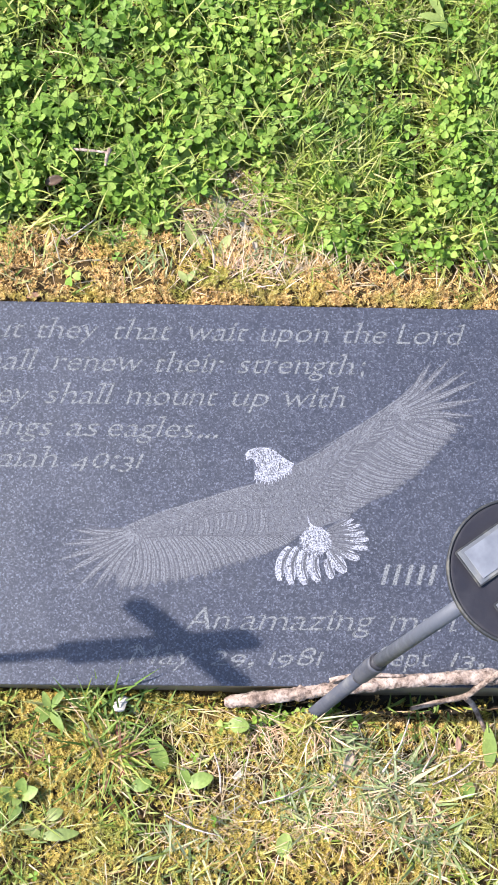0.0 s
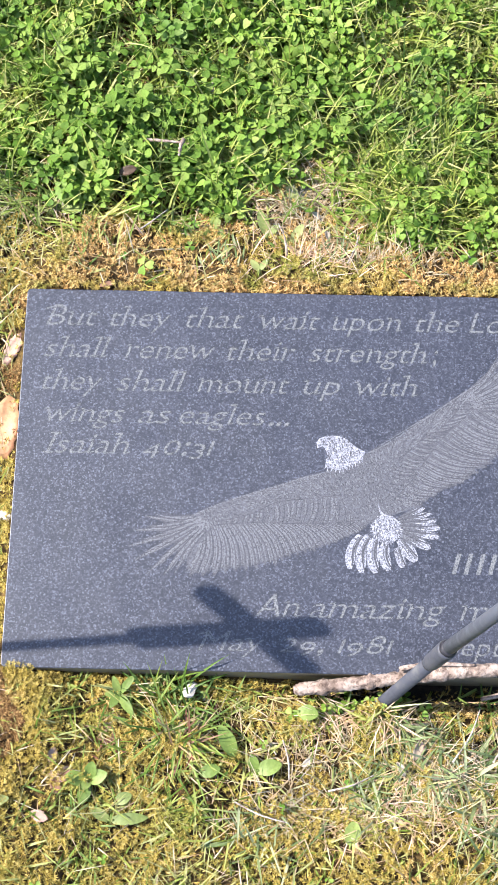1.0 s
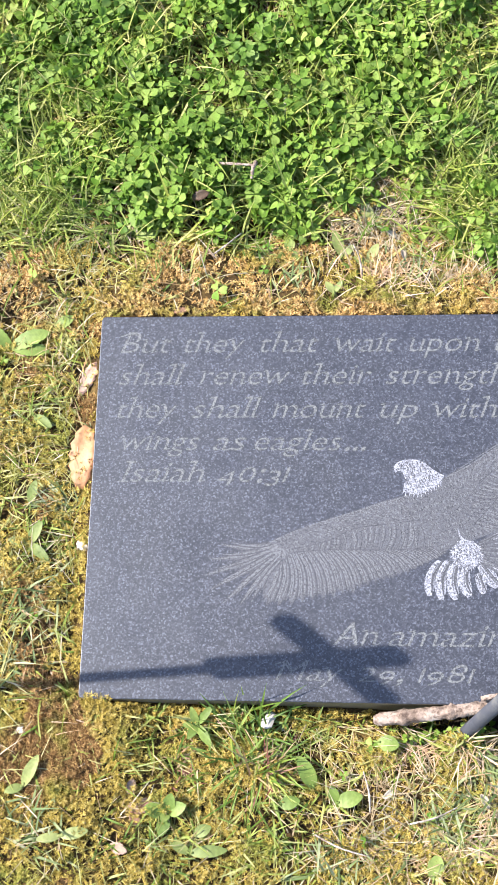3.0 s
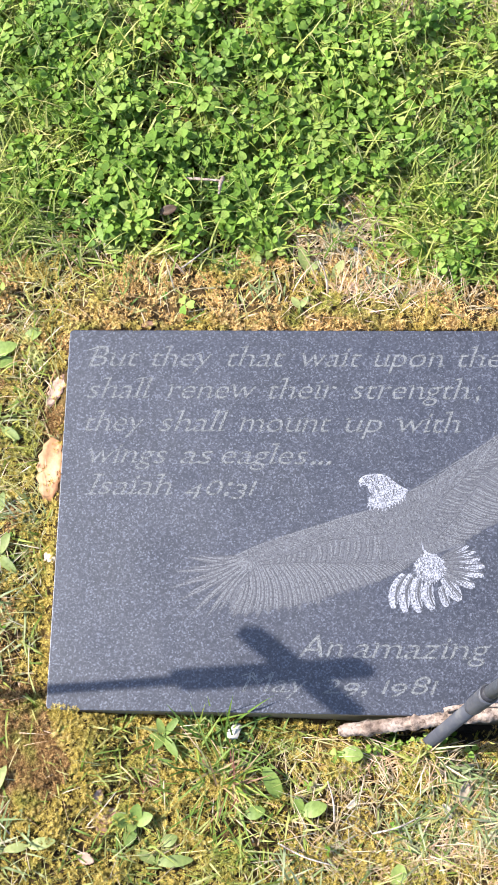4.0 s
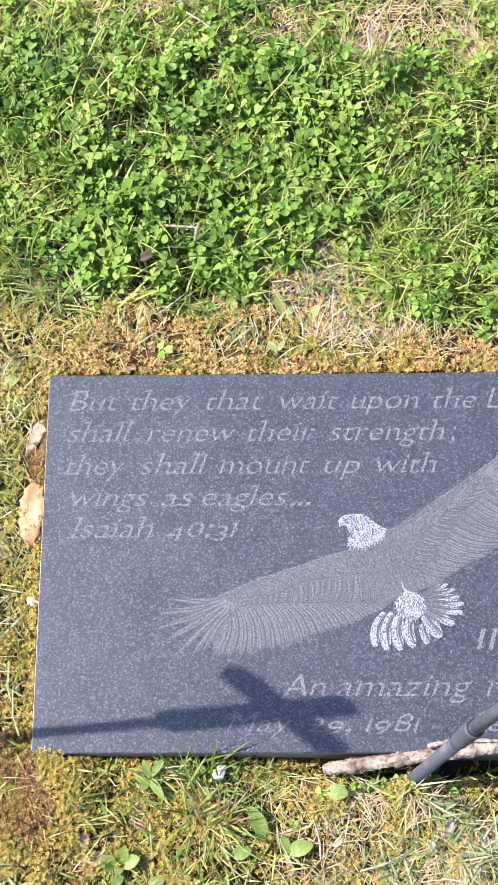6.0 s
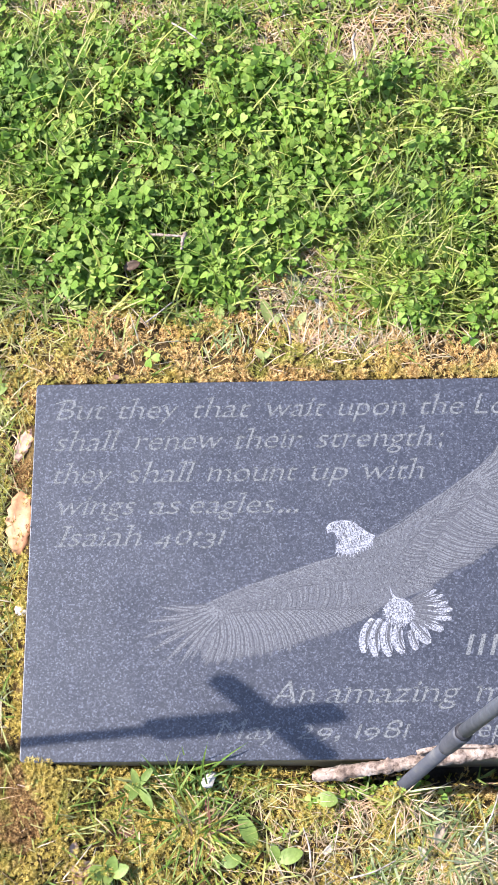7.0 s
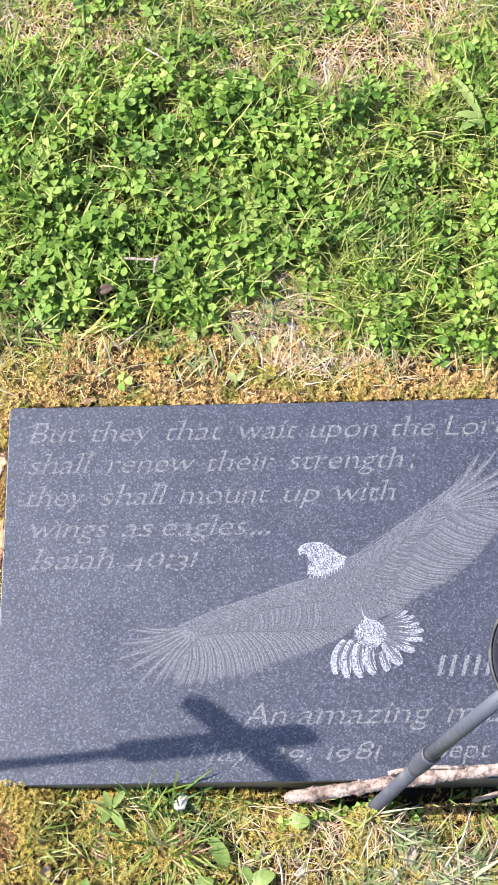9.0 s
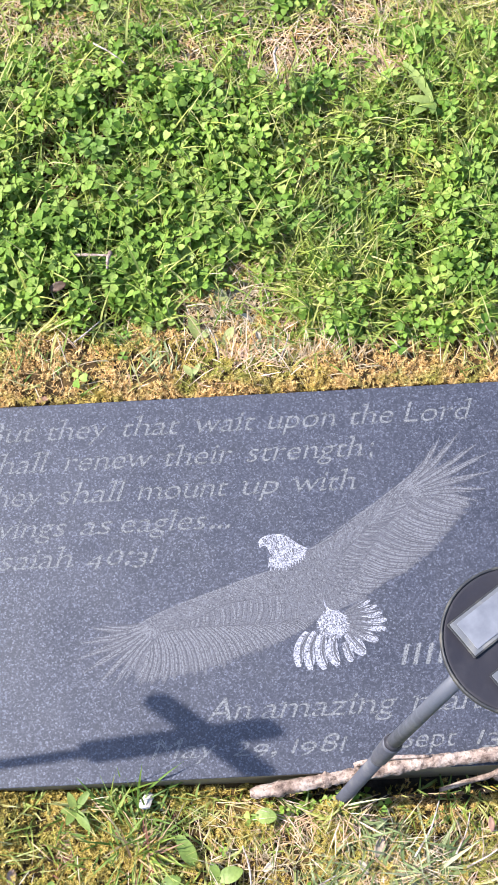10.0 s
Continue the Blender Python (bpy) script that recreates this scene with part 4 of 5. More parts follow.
fallen_leaf("fallen_leaf", "curled pale orange dry leaf against the marker's side", pose(-0.0108, 0.164, -0.0095, -6, -3, 88), 0.054, 0.021, DRYLEAF, 0.6)
fallen_leaf("fallen_leaf", "faded pink dry leaf against the marker's side", pose(-0.0155, 0.243, -0.0100, -6, -4, 66), 0.030, 0.012, PINKLEAF, 0.5)
fallen_leaf("fallen_leaf", "small pink leaf scrap at the marker's back edge", pose(0.058, 0.310, -0.003, 5, -8, 10), 0.011, 0.005, PINKLEAF)
fallen_leaf("fallen_leaf", "small brown crumpled leaf among the clover", pose(0.0690, 0.4085, 0.002, 20, -10, 15), 0.015, 0.008, BROWNLEAF, 0.7)
fallen_leaf("fallen_leaf", "brown leaf scrap on the moss", pose(0.036, -0.080, -0.018, 4, -3, 20), 0.022, 0.012, PINKLEAF, 0.4)
fallen_leaf("fallen_leaf", "pinkish leaf scrap on the moss", pose(0.022, -0.092, -0.020, 4, -3, 60), 0.018, 0.009, PINKLEAF, 0.4)
for x, y, turn, long in ((0.049, -0.090, 130, 0.013), (0.058, -0.073, 200, 0.011), (0.040, -0.068, 80, 0.012), (0.028, -0.104, -20, 0.014), (0.062, -0.094, 40, 0.010)):
    fallen_leaf("fallen_leaf", "pinkish crumpled leaf litter on scuffed moss", pose(x, y, float(ground_z(x, y)) + 0.003, 12, -8, turn), long, long * 0.6, PINKLEAF, 0.8)
for x, y, turn, long in ((0.309, -0.0600, 70, 0.016), (0.302, -0.0720, 120, 0.012), (0.226, -0.066, 40, 0.010), (0.236, 0.378, 140, 0.010), (0.243, 0.356, 110, 0.009)):
    fallen_leaf("fallen_leaf", "bleached scrap of leaf litter in matted grass", pose(x, y, float(ground_z(x, y)) + 0.007, 24, -10, turn), long, long * 0.5, LITTER, 1.4)
fallen_leaf("fallen_leaf", "reddish leaf scrap on the yellow moss", pose(0.396, -0.046, -0.020, 8, -20, 95), 0.012, 0.005, PINKLEAF, 0.4)


def stone_chip(x, y, size, label, seed, lift=0.3):
    bm = bmesh.new()
    bmesh.ops.create_icosphere(bm, subdivisions=2, radius=1)
    r = np.random.default_rng(seed)
    for vert in bm.verts:
        vert.co = Vector((vert.co.x * size, vert.co.y * size * 0.7, vert.co.z * size * 0.45)) * (1 + 0.16 * r.normal())
    ob = tagged(new("stone_chip", from_bmesh("stone_chip", bm, CHIP)), label, "stone")
    ob.matrix_basis = pose(x, y, float(ground_z(x, y)) + size * lift, 10, 5, seed * 50)


stone_chip(0.1410, -0.0125, 0.0066, "white stone chip at the foot of the grass tuft", 1, 1.2)
stone_chip(0.152, -0.0150, 0.0045, "small pale stone chip beside the marker", 2)
stone_chip(-0.006, 0.118, 0.0058, "white chip against the marker's side", 3, 0.5)
stone_chip(-0.045, -0.022, 0.0060, "pale chip on brown moss", 4)
stone_chip(-0.038, -0.018, 0.0040, "pale chip on brown moss", 5)


# ---- turf ----
class Batch:
    """Many bent copies of small shapes, gathered into one mesh of triangles."""

    def __init__(self):
        self.v, self.f, self.n = [], [], 0

    def put(self, verts, faces):
        """verts (n, k, 3), faces (m, 3)."""
        n, k, _ = verts.shape
        self.v.append(verts.reshape(-1, 3))
        self.f.append((faces[None] + (np.arange(n) * k)[:, None, None] + self.n).reshape(-1, 3))
        self.n += n * k

    def done(self, name, material, label, category):
        ob = new(name, big_mesh(name, np.concatenate(self.v), np.concatenate(self.f), material))
        return tagged(ob, label, category, kind="stuff")


def placed(shape, x, y, z, turn, tilt, lean, size):
    """Copies of a shape (k, 3), scaled, tilted towards lean and turned, at x, y, z."""
    n = len(x)
    v = shape[None] * np.asarray(size).reshape(n, 1, 1)
    c, s = np.cos(turn)[:, None], np.sin(turn)[:, None]
    v = np.stack([c * v[..., 0] - s * v[..., 1], s * v[..., 0] + c * v[..., 1], v[..., 2]], -1)
    ax = np.stack([-np.sin(lean), np.cos(lean), 0 * lean], -1)[:, None]
    ct, st = np.cos(tilt)[:, None, None], np.sin(tilt)[:, None, None]
    v = v * ct + np.cross(np.broadcast_to(ax, v.shape), v) * st + ax * (v * ax).sum(-1, keepdims=True) * (1 - ct)
    return v + np.stack([x, y, z], -1)[:, None]


def off_slab(x, y, m):
    return (x < -m) | (x > SLAB_W + m) | (y < -m) | (y > SLAB_D + m)


def scatter(count, area, chance, margin=0.0):
    x0, x1, y0, y1 = area
    x, y = rng.uniform(x0, x1, count), rng.uniform(y0, y1, count)
    keep = off_slab(x, y, margin) & (rng.random(count) < chance(x, y))
    return x[keep], y[keep]


BARE = ((0.360, 0.622, 0.030, 0.018), (0.270, 0.617, 0.024, 0.016), (0.177, 0.632, 0.020, 0.012), (0.228, 0.388, 0.050, 0.052), (0.180, 0.398, 0.016, 0.022), (0.300, 0.645, 0.060, 0.034), (0.365, 0.697, 0.060, 0.035), (0.075, 0.680, 0.035, 0.022), (0.000, 0.700, 0.060, 0.030),
        (0.200, 0.650, 0.022, 0.024), (0.196, 0.436, 0.014, 0.016), (0.246, 0.412, 0.030, 0.016), (0.130, 0.590, 0.020, 0.014))


def bare(x, y):
    """1 in the thin, strawy patches of the lawn."""
    out = 0 * x
    for cx, cy, rx, ry in BARE:
        out = np.maximum(out, step(1.25, 0.55, np.hypot((x - cx) / rx, (y - cy) / ry) + 0.5 * (wave(x, y, 0.02, 12) - 0.5)))
    return out


def around(x, y):
    """Falls from 1 beside the marker to 0 two metres off."""
    return step(2.1, 0.5, np.hypot(x - 0.25, y - 0.3)) ** 1.5


MATS = ((0.235, -0.055, 0.022, 0.008, 136), (0.255, -0.028, 0.016, 0.007, 102), (0.32, -0.072, 0.016, 0.008, 190), (0.268, -0.105, 0.022, 0.007, 176),
        (0.21, -0.098, 0.016, 0.008, 149), (0.3, -0.035, 0.014, 0.006, 95), (0.355, -0.1, 0.03, 0.01, 176), (0.4, -0.06, 0.03, 0.01, 149),
        (0.216, 0.39, 0.02, 0.02, 165), (0.236, 0.345, 0.02, 0.01, 86), (0.2, 0.425, 0.01, 0.012, 156), (0.29, 0.338, 0.02, 0.006, 117),
        (0.36, 0.622, 0.016, 0.012, 331), (0.175, 0.632, 0.012, 0.008, 156), (0.27, 0.615, 0.02, 0.014, 331), (0.228, 0.462, 0.01, 0.008, 107),
        (-0.02, 0.395, 0.02, 0.012, 117), (0.246, 0.412, 0.020, 0.012, 220), (0.211, 0.401, 0.010, 0.010, 140), (0.197, 0.434, 0.010, 0.012, 120), (0.345, -0.062, 0.03, 0.012, 204))


def lush(x, y):
    """1 where clover grows thick: behind the marker, beyond a mossy strip."""
    edge = 0.372 + 0.022 * (wave(x, y, 0.06, 21) - 0.5) + 0.045 * step(0.05, -0.03, x) - 0.028 * step(0.25, 0.31, x)
    thick = step(edge - 0.008, edge + 0.034, y) * (1 - 0.92 * bare(x, y))
    thick = thick * (1 - 0.55 * step(0.03, -0.03, x) * step(0.56, 0.50, y))
    return thick * (1 - 0.72 * step(0.60, 0.67, y + 0.05 * (wave(x, y, 0.09, 22) - 0.5)))


def clover_shape(fold, cup, notch, stalk_bend):
    """Three heart-shaped leaflets on a stalk; 1 unit is a leaflet's length."""
    verts, faces = [], []
    for k in range(3):
        a0 = 2 * math.pi * k / 3 + 0.12 * (k - 1)
        outline = [(0.02, 0), (0.30, 0.25), (0.58, 0.42), (0.82, 0.44), (0.98, 0.30), (1.0 - notch, 0.0)]
        pts = [(u, w) for u, w in outline] + [(u, -w) for u, w in outline[-2:0:-1]]
        base = len(verts)
        rib = [(0.35, 0), (0.68, 0)]
        for u, w in pts + rib:
            z = fold * abs(w) + cup * u * u - 0.02
            verts.append((u * math.cos(a0) - w * math.sin(a0), u * math.sin(a0) + w * math.cos(a0), z))
        m = len(pts)
        r1, r2 = base + m, base + m + 1
        ring = [base + i for i in range(m)]
        for i in range(m):
            p, q = ring[i], ring[(i + 1) % m]
            middle = r1 if (i < 2 or i >= m - 2) else r2
            faces.append((p, q, middle))
        faces.append((ring[2], r2, r1))
        faces.append((ring[m - 2], r1, r2))
    base = len(verts)
    for t in (0.0, 0.5, 1.0):
        for k in range(3):
            a = 2 * math.pi * k / 3
            verts.append((0.045 * math.cos(a) + stalk_bend * t * t, 0.045 * math.sin(a), -0.02 - 2.2 * t))
    for i in range(2):
        for k in range(3):
            p, q = base + i * 3 + k, base + i * 3 + (k + 1) % 3
            faces += [(p, q, q + 3), (p, q + 3, p + 3)]
    return np.array(verts), np.array(faces)


CLOVER_KINDS = [clover_shape(*k) for k in ((0.35, -0.12, 0.10, 0.6), (0.60, -0.05, 0.07, -0.5), (0.20, -0.28, 0.12, 0.9), (0.85, 0.08, 0.08, 0.3), (0.4, -0.38, 0.05, -0.8), (-0.2, -0.18, 0.1, 0.5))]


def clover():
    thick = lambda x, y: lush(x, y) * (0.30 + 0.7 * step(0.30, 0.65, wave(x, y, 0.045, 31))) * (0.05 + 0.95 * step(0.30, 0.48, wave(x, y, 0.015, 62))) * (1 - 0.30 * step(0.20, 0.28, x)) * (1 - 0.25 * step(0.17, 0.24, x) * step(0.46, 0.54, y))  # noqa: E731
    x, y = scatter(30000, (-0.16, 0.60, 0.30, 0.80), thick, 0.02)
    x1, y1 = scatter(6500, (-1.7, 2.2, -1.7, 2.3), lambda x, y: around(x, y) * ((x < -0.16) | (x > 0.60) | (y > 0.80)) * step(0.35, 0.6, wave(x, y, 0.12, 36)), 0.05)
    x3, y3 = scatter(5200, (-0.60, 1.10, 0.20, 1.25), lambda x, y: ((x < -0.16) | (x > 0.60) | (y > 0.80)) * step(0.9, 0.45, np.hypot(x - 0.22, y - 0.40)) * step(0.25, 0.6, wave(x, y, 0.09, 38)), 0.05)
    x2, y2 = scatter(520, (-0.16, 0.60, -0.22, 0.50), lambda x, y: 0.10 + 0.35 * (y > 0.31) * (y < 0.40) + 0.4 * step(0.66, 0.8, wave(x, y, 0.04, 33)) * step(0.33, 0.36, y), 0.012)
    x4, y4 = rng.normal(0.268, 0.022, 26), rng.normal(-0.020, 0.006, 26)
    fits = off_slab(x4, y4, 0.008)
    x, y = np.concatenate([x, x1, x2, x3, x4[fits]]), np.concatenate([y, y1, y2, y3, y4[fits]])
    n = len(x)
    small = step(0.20, 0.30, x + 0.06 * (wave(x, y, 0.08, 35) - 0.5)) * 0.30 + step(0.60, 0.66, y) * 0.2
    size = (0.0073 - 0.0020 * small) * rng.uniform(0.40, 1.32, n)
    size[y < 0.30] *= 0.7
    rise = lush(x, y) * (1 - 0.75 * np.exp(-((x - 0.185) / 0.030) ** 2 - ((y - 0.405) / 0.040) ** 2))
    z = ground_z(x, y) + 0.006 + (0.005 + (0.010 + 0.014 * wave(x, y, 0.03, 61)) * rise) * rng.random(n) ** 0.45 * (size / 0.0085) ** 0.5
    turn, lean, tilt = rng.uniform(0, 6.283, n), rng.uniform(0, 6.283, n), np.abs(rng.normal(0, 0.85, n))
    lean = np.where(rng.random(n) < 0.35, np.pi + rng.normal(0, 0.5, n), lean)
    kind = rng.integers(0, len(CLOVER_KINDS), n)
    near = (x > 0.0) & (x < 0.26) & (y > 0.36) & (y < 0.52)
    order = np.flatnonzero(near)[np.argsort(-z[near])][:300]
    single = np.zeros(n, bool)
    single[order] = True
    batch = Batch()
    for k, (shape, faces) in enumerate(CLOVER_KINDS):
        pick = (kind == k) & ~single
        batch.put(placed(shape, x[pick], y[pick], z[pick], turn[pick], tilt[pick], lean[pick], size[pick]), faces)
    patch = batch.done("clover_patch", CLOVER, "dense bright green white-clover patch behind the marker", "clover")
    leaves = [mesh_of("clover_leaf", v, f, CLOVER_ONE, True) for v, f in CLOVER_KINDS]
    for i in order:
        axis = Vector((-math.sin(lean[i]), math.cos(lean[i]), 0))
        m = Matrix.Translation((x[i], y[i], z[i])) @ Matrix.Rotation(tilt[i], 4, axis) @ Matrix.Rotation(turn[i], 4, 'Z') @ Matrix.Scale(size[i], 4)
        part("clover_leaf", leaves[kind[i]], patch, m=m)


def blade_shape(bend, rows=4, fold=0.25):
    """A grass blade of unit length that leaves upright and arches along +x; unit half width 0.5 in y."""
    verts, faces = [], []
    ang, px, pz = math.pi / 2, 0.0, 0.0
    for i in range(rows + 1):
        t = i / rows
        w = 0.5 * (1 - t ** 2.2) + 0.02
        verts += [(px, -w, pz + fold * 0.02), (px, 0, pz), (px, w, pz + fold * 0.02)]
        ang -= bend / rows
        px += math.cos(ang) / rows
        pz += math.sin(ang) / rows
    for i in range(rows):
        for k in range(2):
            a = i * 3 + k
            faces += [(a, a + 1, a + 4), (a, a + 4, a + 3)]
    return np.array(verts), np.array(faces)


def strip_shape(bend, rows=4):
    """A lighter blade for fine grass, straw and moss shoots."""
    verts, faces = [], []
    ang, px, pz = math.pi / 2, 0.0, 0.0
    for i in range(rows + 1):
        w = 0.5 * (1 - (i / rows) ** 2) + 0.05
        verts += [(px, -w, pz), (px, w, pz)]
        ang -= bend / rows
        px += math.cos(ang) / rows
        pz += math.sin(ang) / rows
        if i < rows:
            a = i * 2
            faces += [(a, a + 1, a + 3), (a, a + 3, a + 2)]
    return np.array(verts), np.array(faces)


BLADE_KINDS = [blade_shape(b) for b in (0.4, 0.9, 1.4, 1.9, 2.3)]
THIN_KINDS = [strip_shape(b, 2) for b in (0.4, 0.9, 1.4, 1.9, 2.3)]
STRIP_KINDS = [strip_shape(b) for b in (0.4, 0.9, 1.4, 1.9, 2.6)]


def blades(batch, x, y, length, width, low=0.0, turn=None, lean_most=0.5, kinds=None, shapes=None, least=0.0075):
    n = len(x)
    z = ground_z(x, y) - 0.003 + low
    turn = rng.uniform(0, 6.283, n) if turn is None else turn
    tilt = np.abs(rng.normal(0, lean_most, n))
    kind = rng.choice(kinds if kinds is not None else np.arange(len(BLADE_KINDS)), n)
    for k, (shape, faces) in enumerate(shapes or BLADE_KINDS):
        p = kind == k
        if not p.any():
            continue
        v = shape[None] * np.stack([length[p], width[p], length[p]], -1)[:, None]
        c, s = np.cos(turn[p])[:, None], np.sin(turn[p])[:, None]
        ct, st = np.cos(tilt[p])[:, None], np.sin(tilt[p])[:, None]
        vx, vz = v[..., 0] * ct + v[..., 2] * st, -v[..., 0] * st + v[..., 2] * ct
        floor = np.where(v[..., 2] < 1e-6, vz, np.maximum(vz, least))
        v = np.stack([c * vx - s * v[..., 1], s * vx + c * v[..., 1], floor], -1) + np.stack([x[p], y[p], z[p]], -1)[:, None]
        batch.put(v, faces)


def away(x, y, turn):
    """Turns blades that root near the marker so that they don't lie across it."""
    toward = off_slab(x + 0.035 * np.cos(turn), y + 0.035 * np.sin(turn), 0.004)
    return np.where(toward, turn, turn + np.pi)


def grass():
    green = Batch()
    spots = lambda x, y: (0.30 + 0.70 * step(0.30, 0.65, wave(x, y, 0.05, 41)))  # noqa: E731
    # behind the marker, among and beyond the clover
    x, y = scatter(64000, (-0.16, 0.60, 0.335, 0.80), lambda x, y: spots(x, y) * (1 - 0.9 * bare(x, y))
                   * (0.26 + 0.50 * step(0.20, 0.29, x) + 0.4 * step(0.58, 0.66, y) + 0.4 * step(0.03, -0.02, x)) * (0.08 + 0.92 * step(0.35, 0.395, y)), 0.01)
    blades(green, x, y, rng.uniform(0.022, 0.060, len(x)) * (1 - 0.4 * step(0.57, 0.66, y)), rng.uniform(0.0009, 0.0022, len(x)), lean_most=0.75)
    x, y = scatter(9000, (-0.16, 0.60, 0.36, 0.80), lambda x, y: lush(x, y) * spots(x, y), 0.01)
    blades(green, x, y, rng.uniform(0.036, 0.072, len(x)), rng.uniform(0.0012, 0.0024, len(x)), lean_most=0.6, kinds=np.arange(1, 5))
    # beside and before it, thin in the moss
    x, y = scatter(12500, (-0.16, 0.60, -0.22, 0.34), lambda x, y: spots(x, y) * (1 - 0.85 * step(0.09, 0.02, x) * (y < 0.0)) * np.where(x < 0, 0.60, np.where(y > 0.3, 0.10, 0.46)), 0.004)
    turn = away(x, y, rng.uniform(0, 6.283, len(x)))
    blades(green, x, y, rng.uniform(0.010, 0.036, len(x)), rng.uniform(0.0009, 0.0020, len(x)), turn=turn, lean_most=0.8, kinds=np.arange(1, 5))
    # the wider lawn round about
    x, y = scatter(170000, (-1.9, 2.4, -1.8, 2.4), lambda x, y: around(x, y) * ((x < -0.16) | (x > 0.60) | (y < -0.22) | (y > 0.80)), 0.01)
    blades(green, x, y, rng.uniform(0.020, 0.050, len(x)), rng.uniform(0.002, 0.0035, len(x)), turn=away(x, y, rng.uniform(0, 6.283, len(x))), lean_most=0.8, shapes=THIN_KINDS)
    x, y = scatter(60000, (-0.55, 1.05, -0.60, 1.20), lambda x, y: ((x < -0.16) | (x > 0.60) | (y < -0.22) | (y > 0.80)) * step(0.95, 0.45, np.hypot(x - 0.22, y - 0.29)), 0.01)
    blades(green, x, y, rng.uniform(0.020, 0.050, len(x)), rng.uniform(0.0015, 0.003, len(x)), turn=away(x, y, rng.uniform(0, 6.283, len(x))), lean_most=0.8, shapes=THIN_KINDS)
    green.done("grass", GRASS, "short bright green lawn grass round the marker", "grass")
    fine = Batch()
    x, y = scatter(60000, (-0.16, 0.60, -0.22, 0.80), lambda x, y: (1 - 0.85 * bare(x, y)) * (1 - 0.85 * step(0.10, 0.03, x) * (y < 0.0)) * (0.14 + 0.86 * step(0.38, 0.68, wave(x, y, 0.055, 47)))
                   * (0.50 * (y < 0) + 0.40 * (x < 0) * (y >= 0) + 0.20 * (y > 0.3) * (y < 0.38) + 0.14 * step(0.38, 0.42, y) + 0.8 * step(0.58, 0.66, y)), 0.004)
    turn = away(x, y, rng.uniform(0, 6.283, len(x)))
    blades(fine, x, y, rng.uniform(0.012, 0.040, len(x)), rng.uniform(0.0004, 0.0011, len(x)), turn=turn, lean_most=0.9, shapes=STRIP_KINDS)
    fine.done("fine_grass", FINE, "fine pale green and yellowed grass in the turf", "grass")
    dry = Batch()
    x, y = scatter(36000, (-0.16, 0.60, -0.22, 0.80), lambda x, y: 0.05 + 0.55 * bare(x, y) + (y < 0) * (0.04 * step(0.0, 0.10, x) + 0.14 * step(0.45, 0.7, wave(x, y, 0.05, 45)) * step(0.12, 0.22, x))
                   + 0.10 * (x < 0) + 0.46 * step(0.58, 0.66, y) + 0.20 * step(0.40, 0.44, y) * step(0.22, 0.28, x) + 0.14 * (y > 0.3) * (y < 0.38), 0.006)
    x3, y3 = scatter(42000, (-0.16, 0.60, -0.22, 0.80), lambda x, y: 0.30 * bare(x, y), 0.006)
    x4, y4 = [], []
    for cx, cy, rx, ry, count in MATS:
        x4.append(rng.normal(cx, rx, count))
        y4.append(rng.normal(cy, ry, count))
    x4, y4 = np.concatenate(x4), np.concatenate(y4)
    fits = off_slab(x4, y4, 0.006)
    x4, y4 = x4[fits], y4[fits]
    blades(dry, x4, y4, rng.uniform(0.012, 0.040, len(x4)), rng.uniform(0.0004, 0.0010, len(x4)), turn=away(x4, y4, rng.uniform(0, 6.283, len(x4))), lean_most=0.9, shapes=STRIP_KINDS, kinds=np.arange(1, 5))
    x, y = np.concatenate([x, x3]), np.concatenate([y, y3])
    turn = away(x, y, rng.uniform(0, 6.283, len(x)))
    blades(dry, x, y, rng.uniform(0.012, 0.044, len(x)), rng.uniform(0.0004, 0.0011, len(x)), turn=turn, lean_most=0.9, kinds=np.arange(1, 5), shapes=STRIP_KINDS)
    dry.done("dry_grass", STRAW, "bleached dry grass straws lying in the turf", "dry grass")


class Singles:
    """Takes what a Batch takes, and keeps each copy apart."""

    def __init__(self):
        self.all = []

    def put(self, verts, faces):
        self.all += [(one, faces) for one in verts]


def tuft(name, label, x, y, count, length, width, material, spread=0.012, toward=None, lean=0.8):
    px, py = x + rng.normal(0, spread * 0.5, count), y + rng.normal(0, spread * 0.5, count)
    keep = off_slab(px, py, 0.002)
    px, py = px[keep], py[keep]
    turn = rng.uniform(0, 6.283, len(px)) if toward is None else toward + rng.normal(0, 0.7, len(px))
    single = Singles()
    blades(single, px, py, length * rng.uniform(0.55, 1.1, len(px)), width * rng.uniform(0.7, 1.2, len(px)), turn=turn, lean_most=lean)
    base = np.array((x, y, float(ground_z(x, y))))
    clump = tagged(new(name), label, "grass", "grass tufts")
    clump.matrix_basis = Matrix.Translation(base)
    for verts, faces in single.all:
        part("blade", big_mesh("blade", verts - base, faces, material), clump)


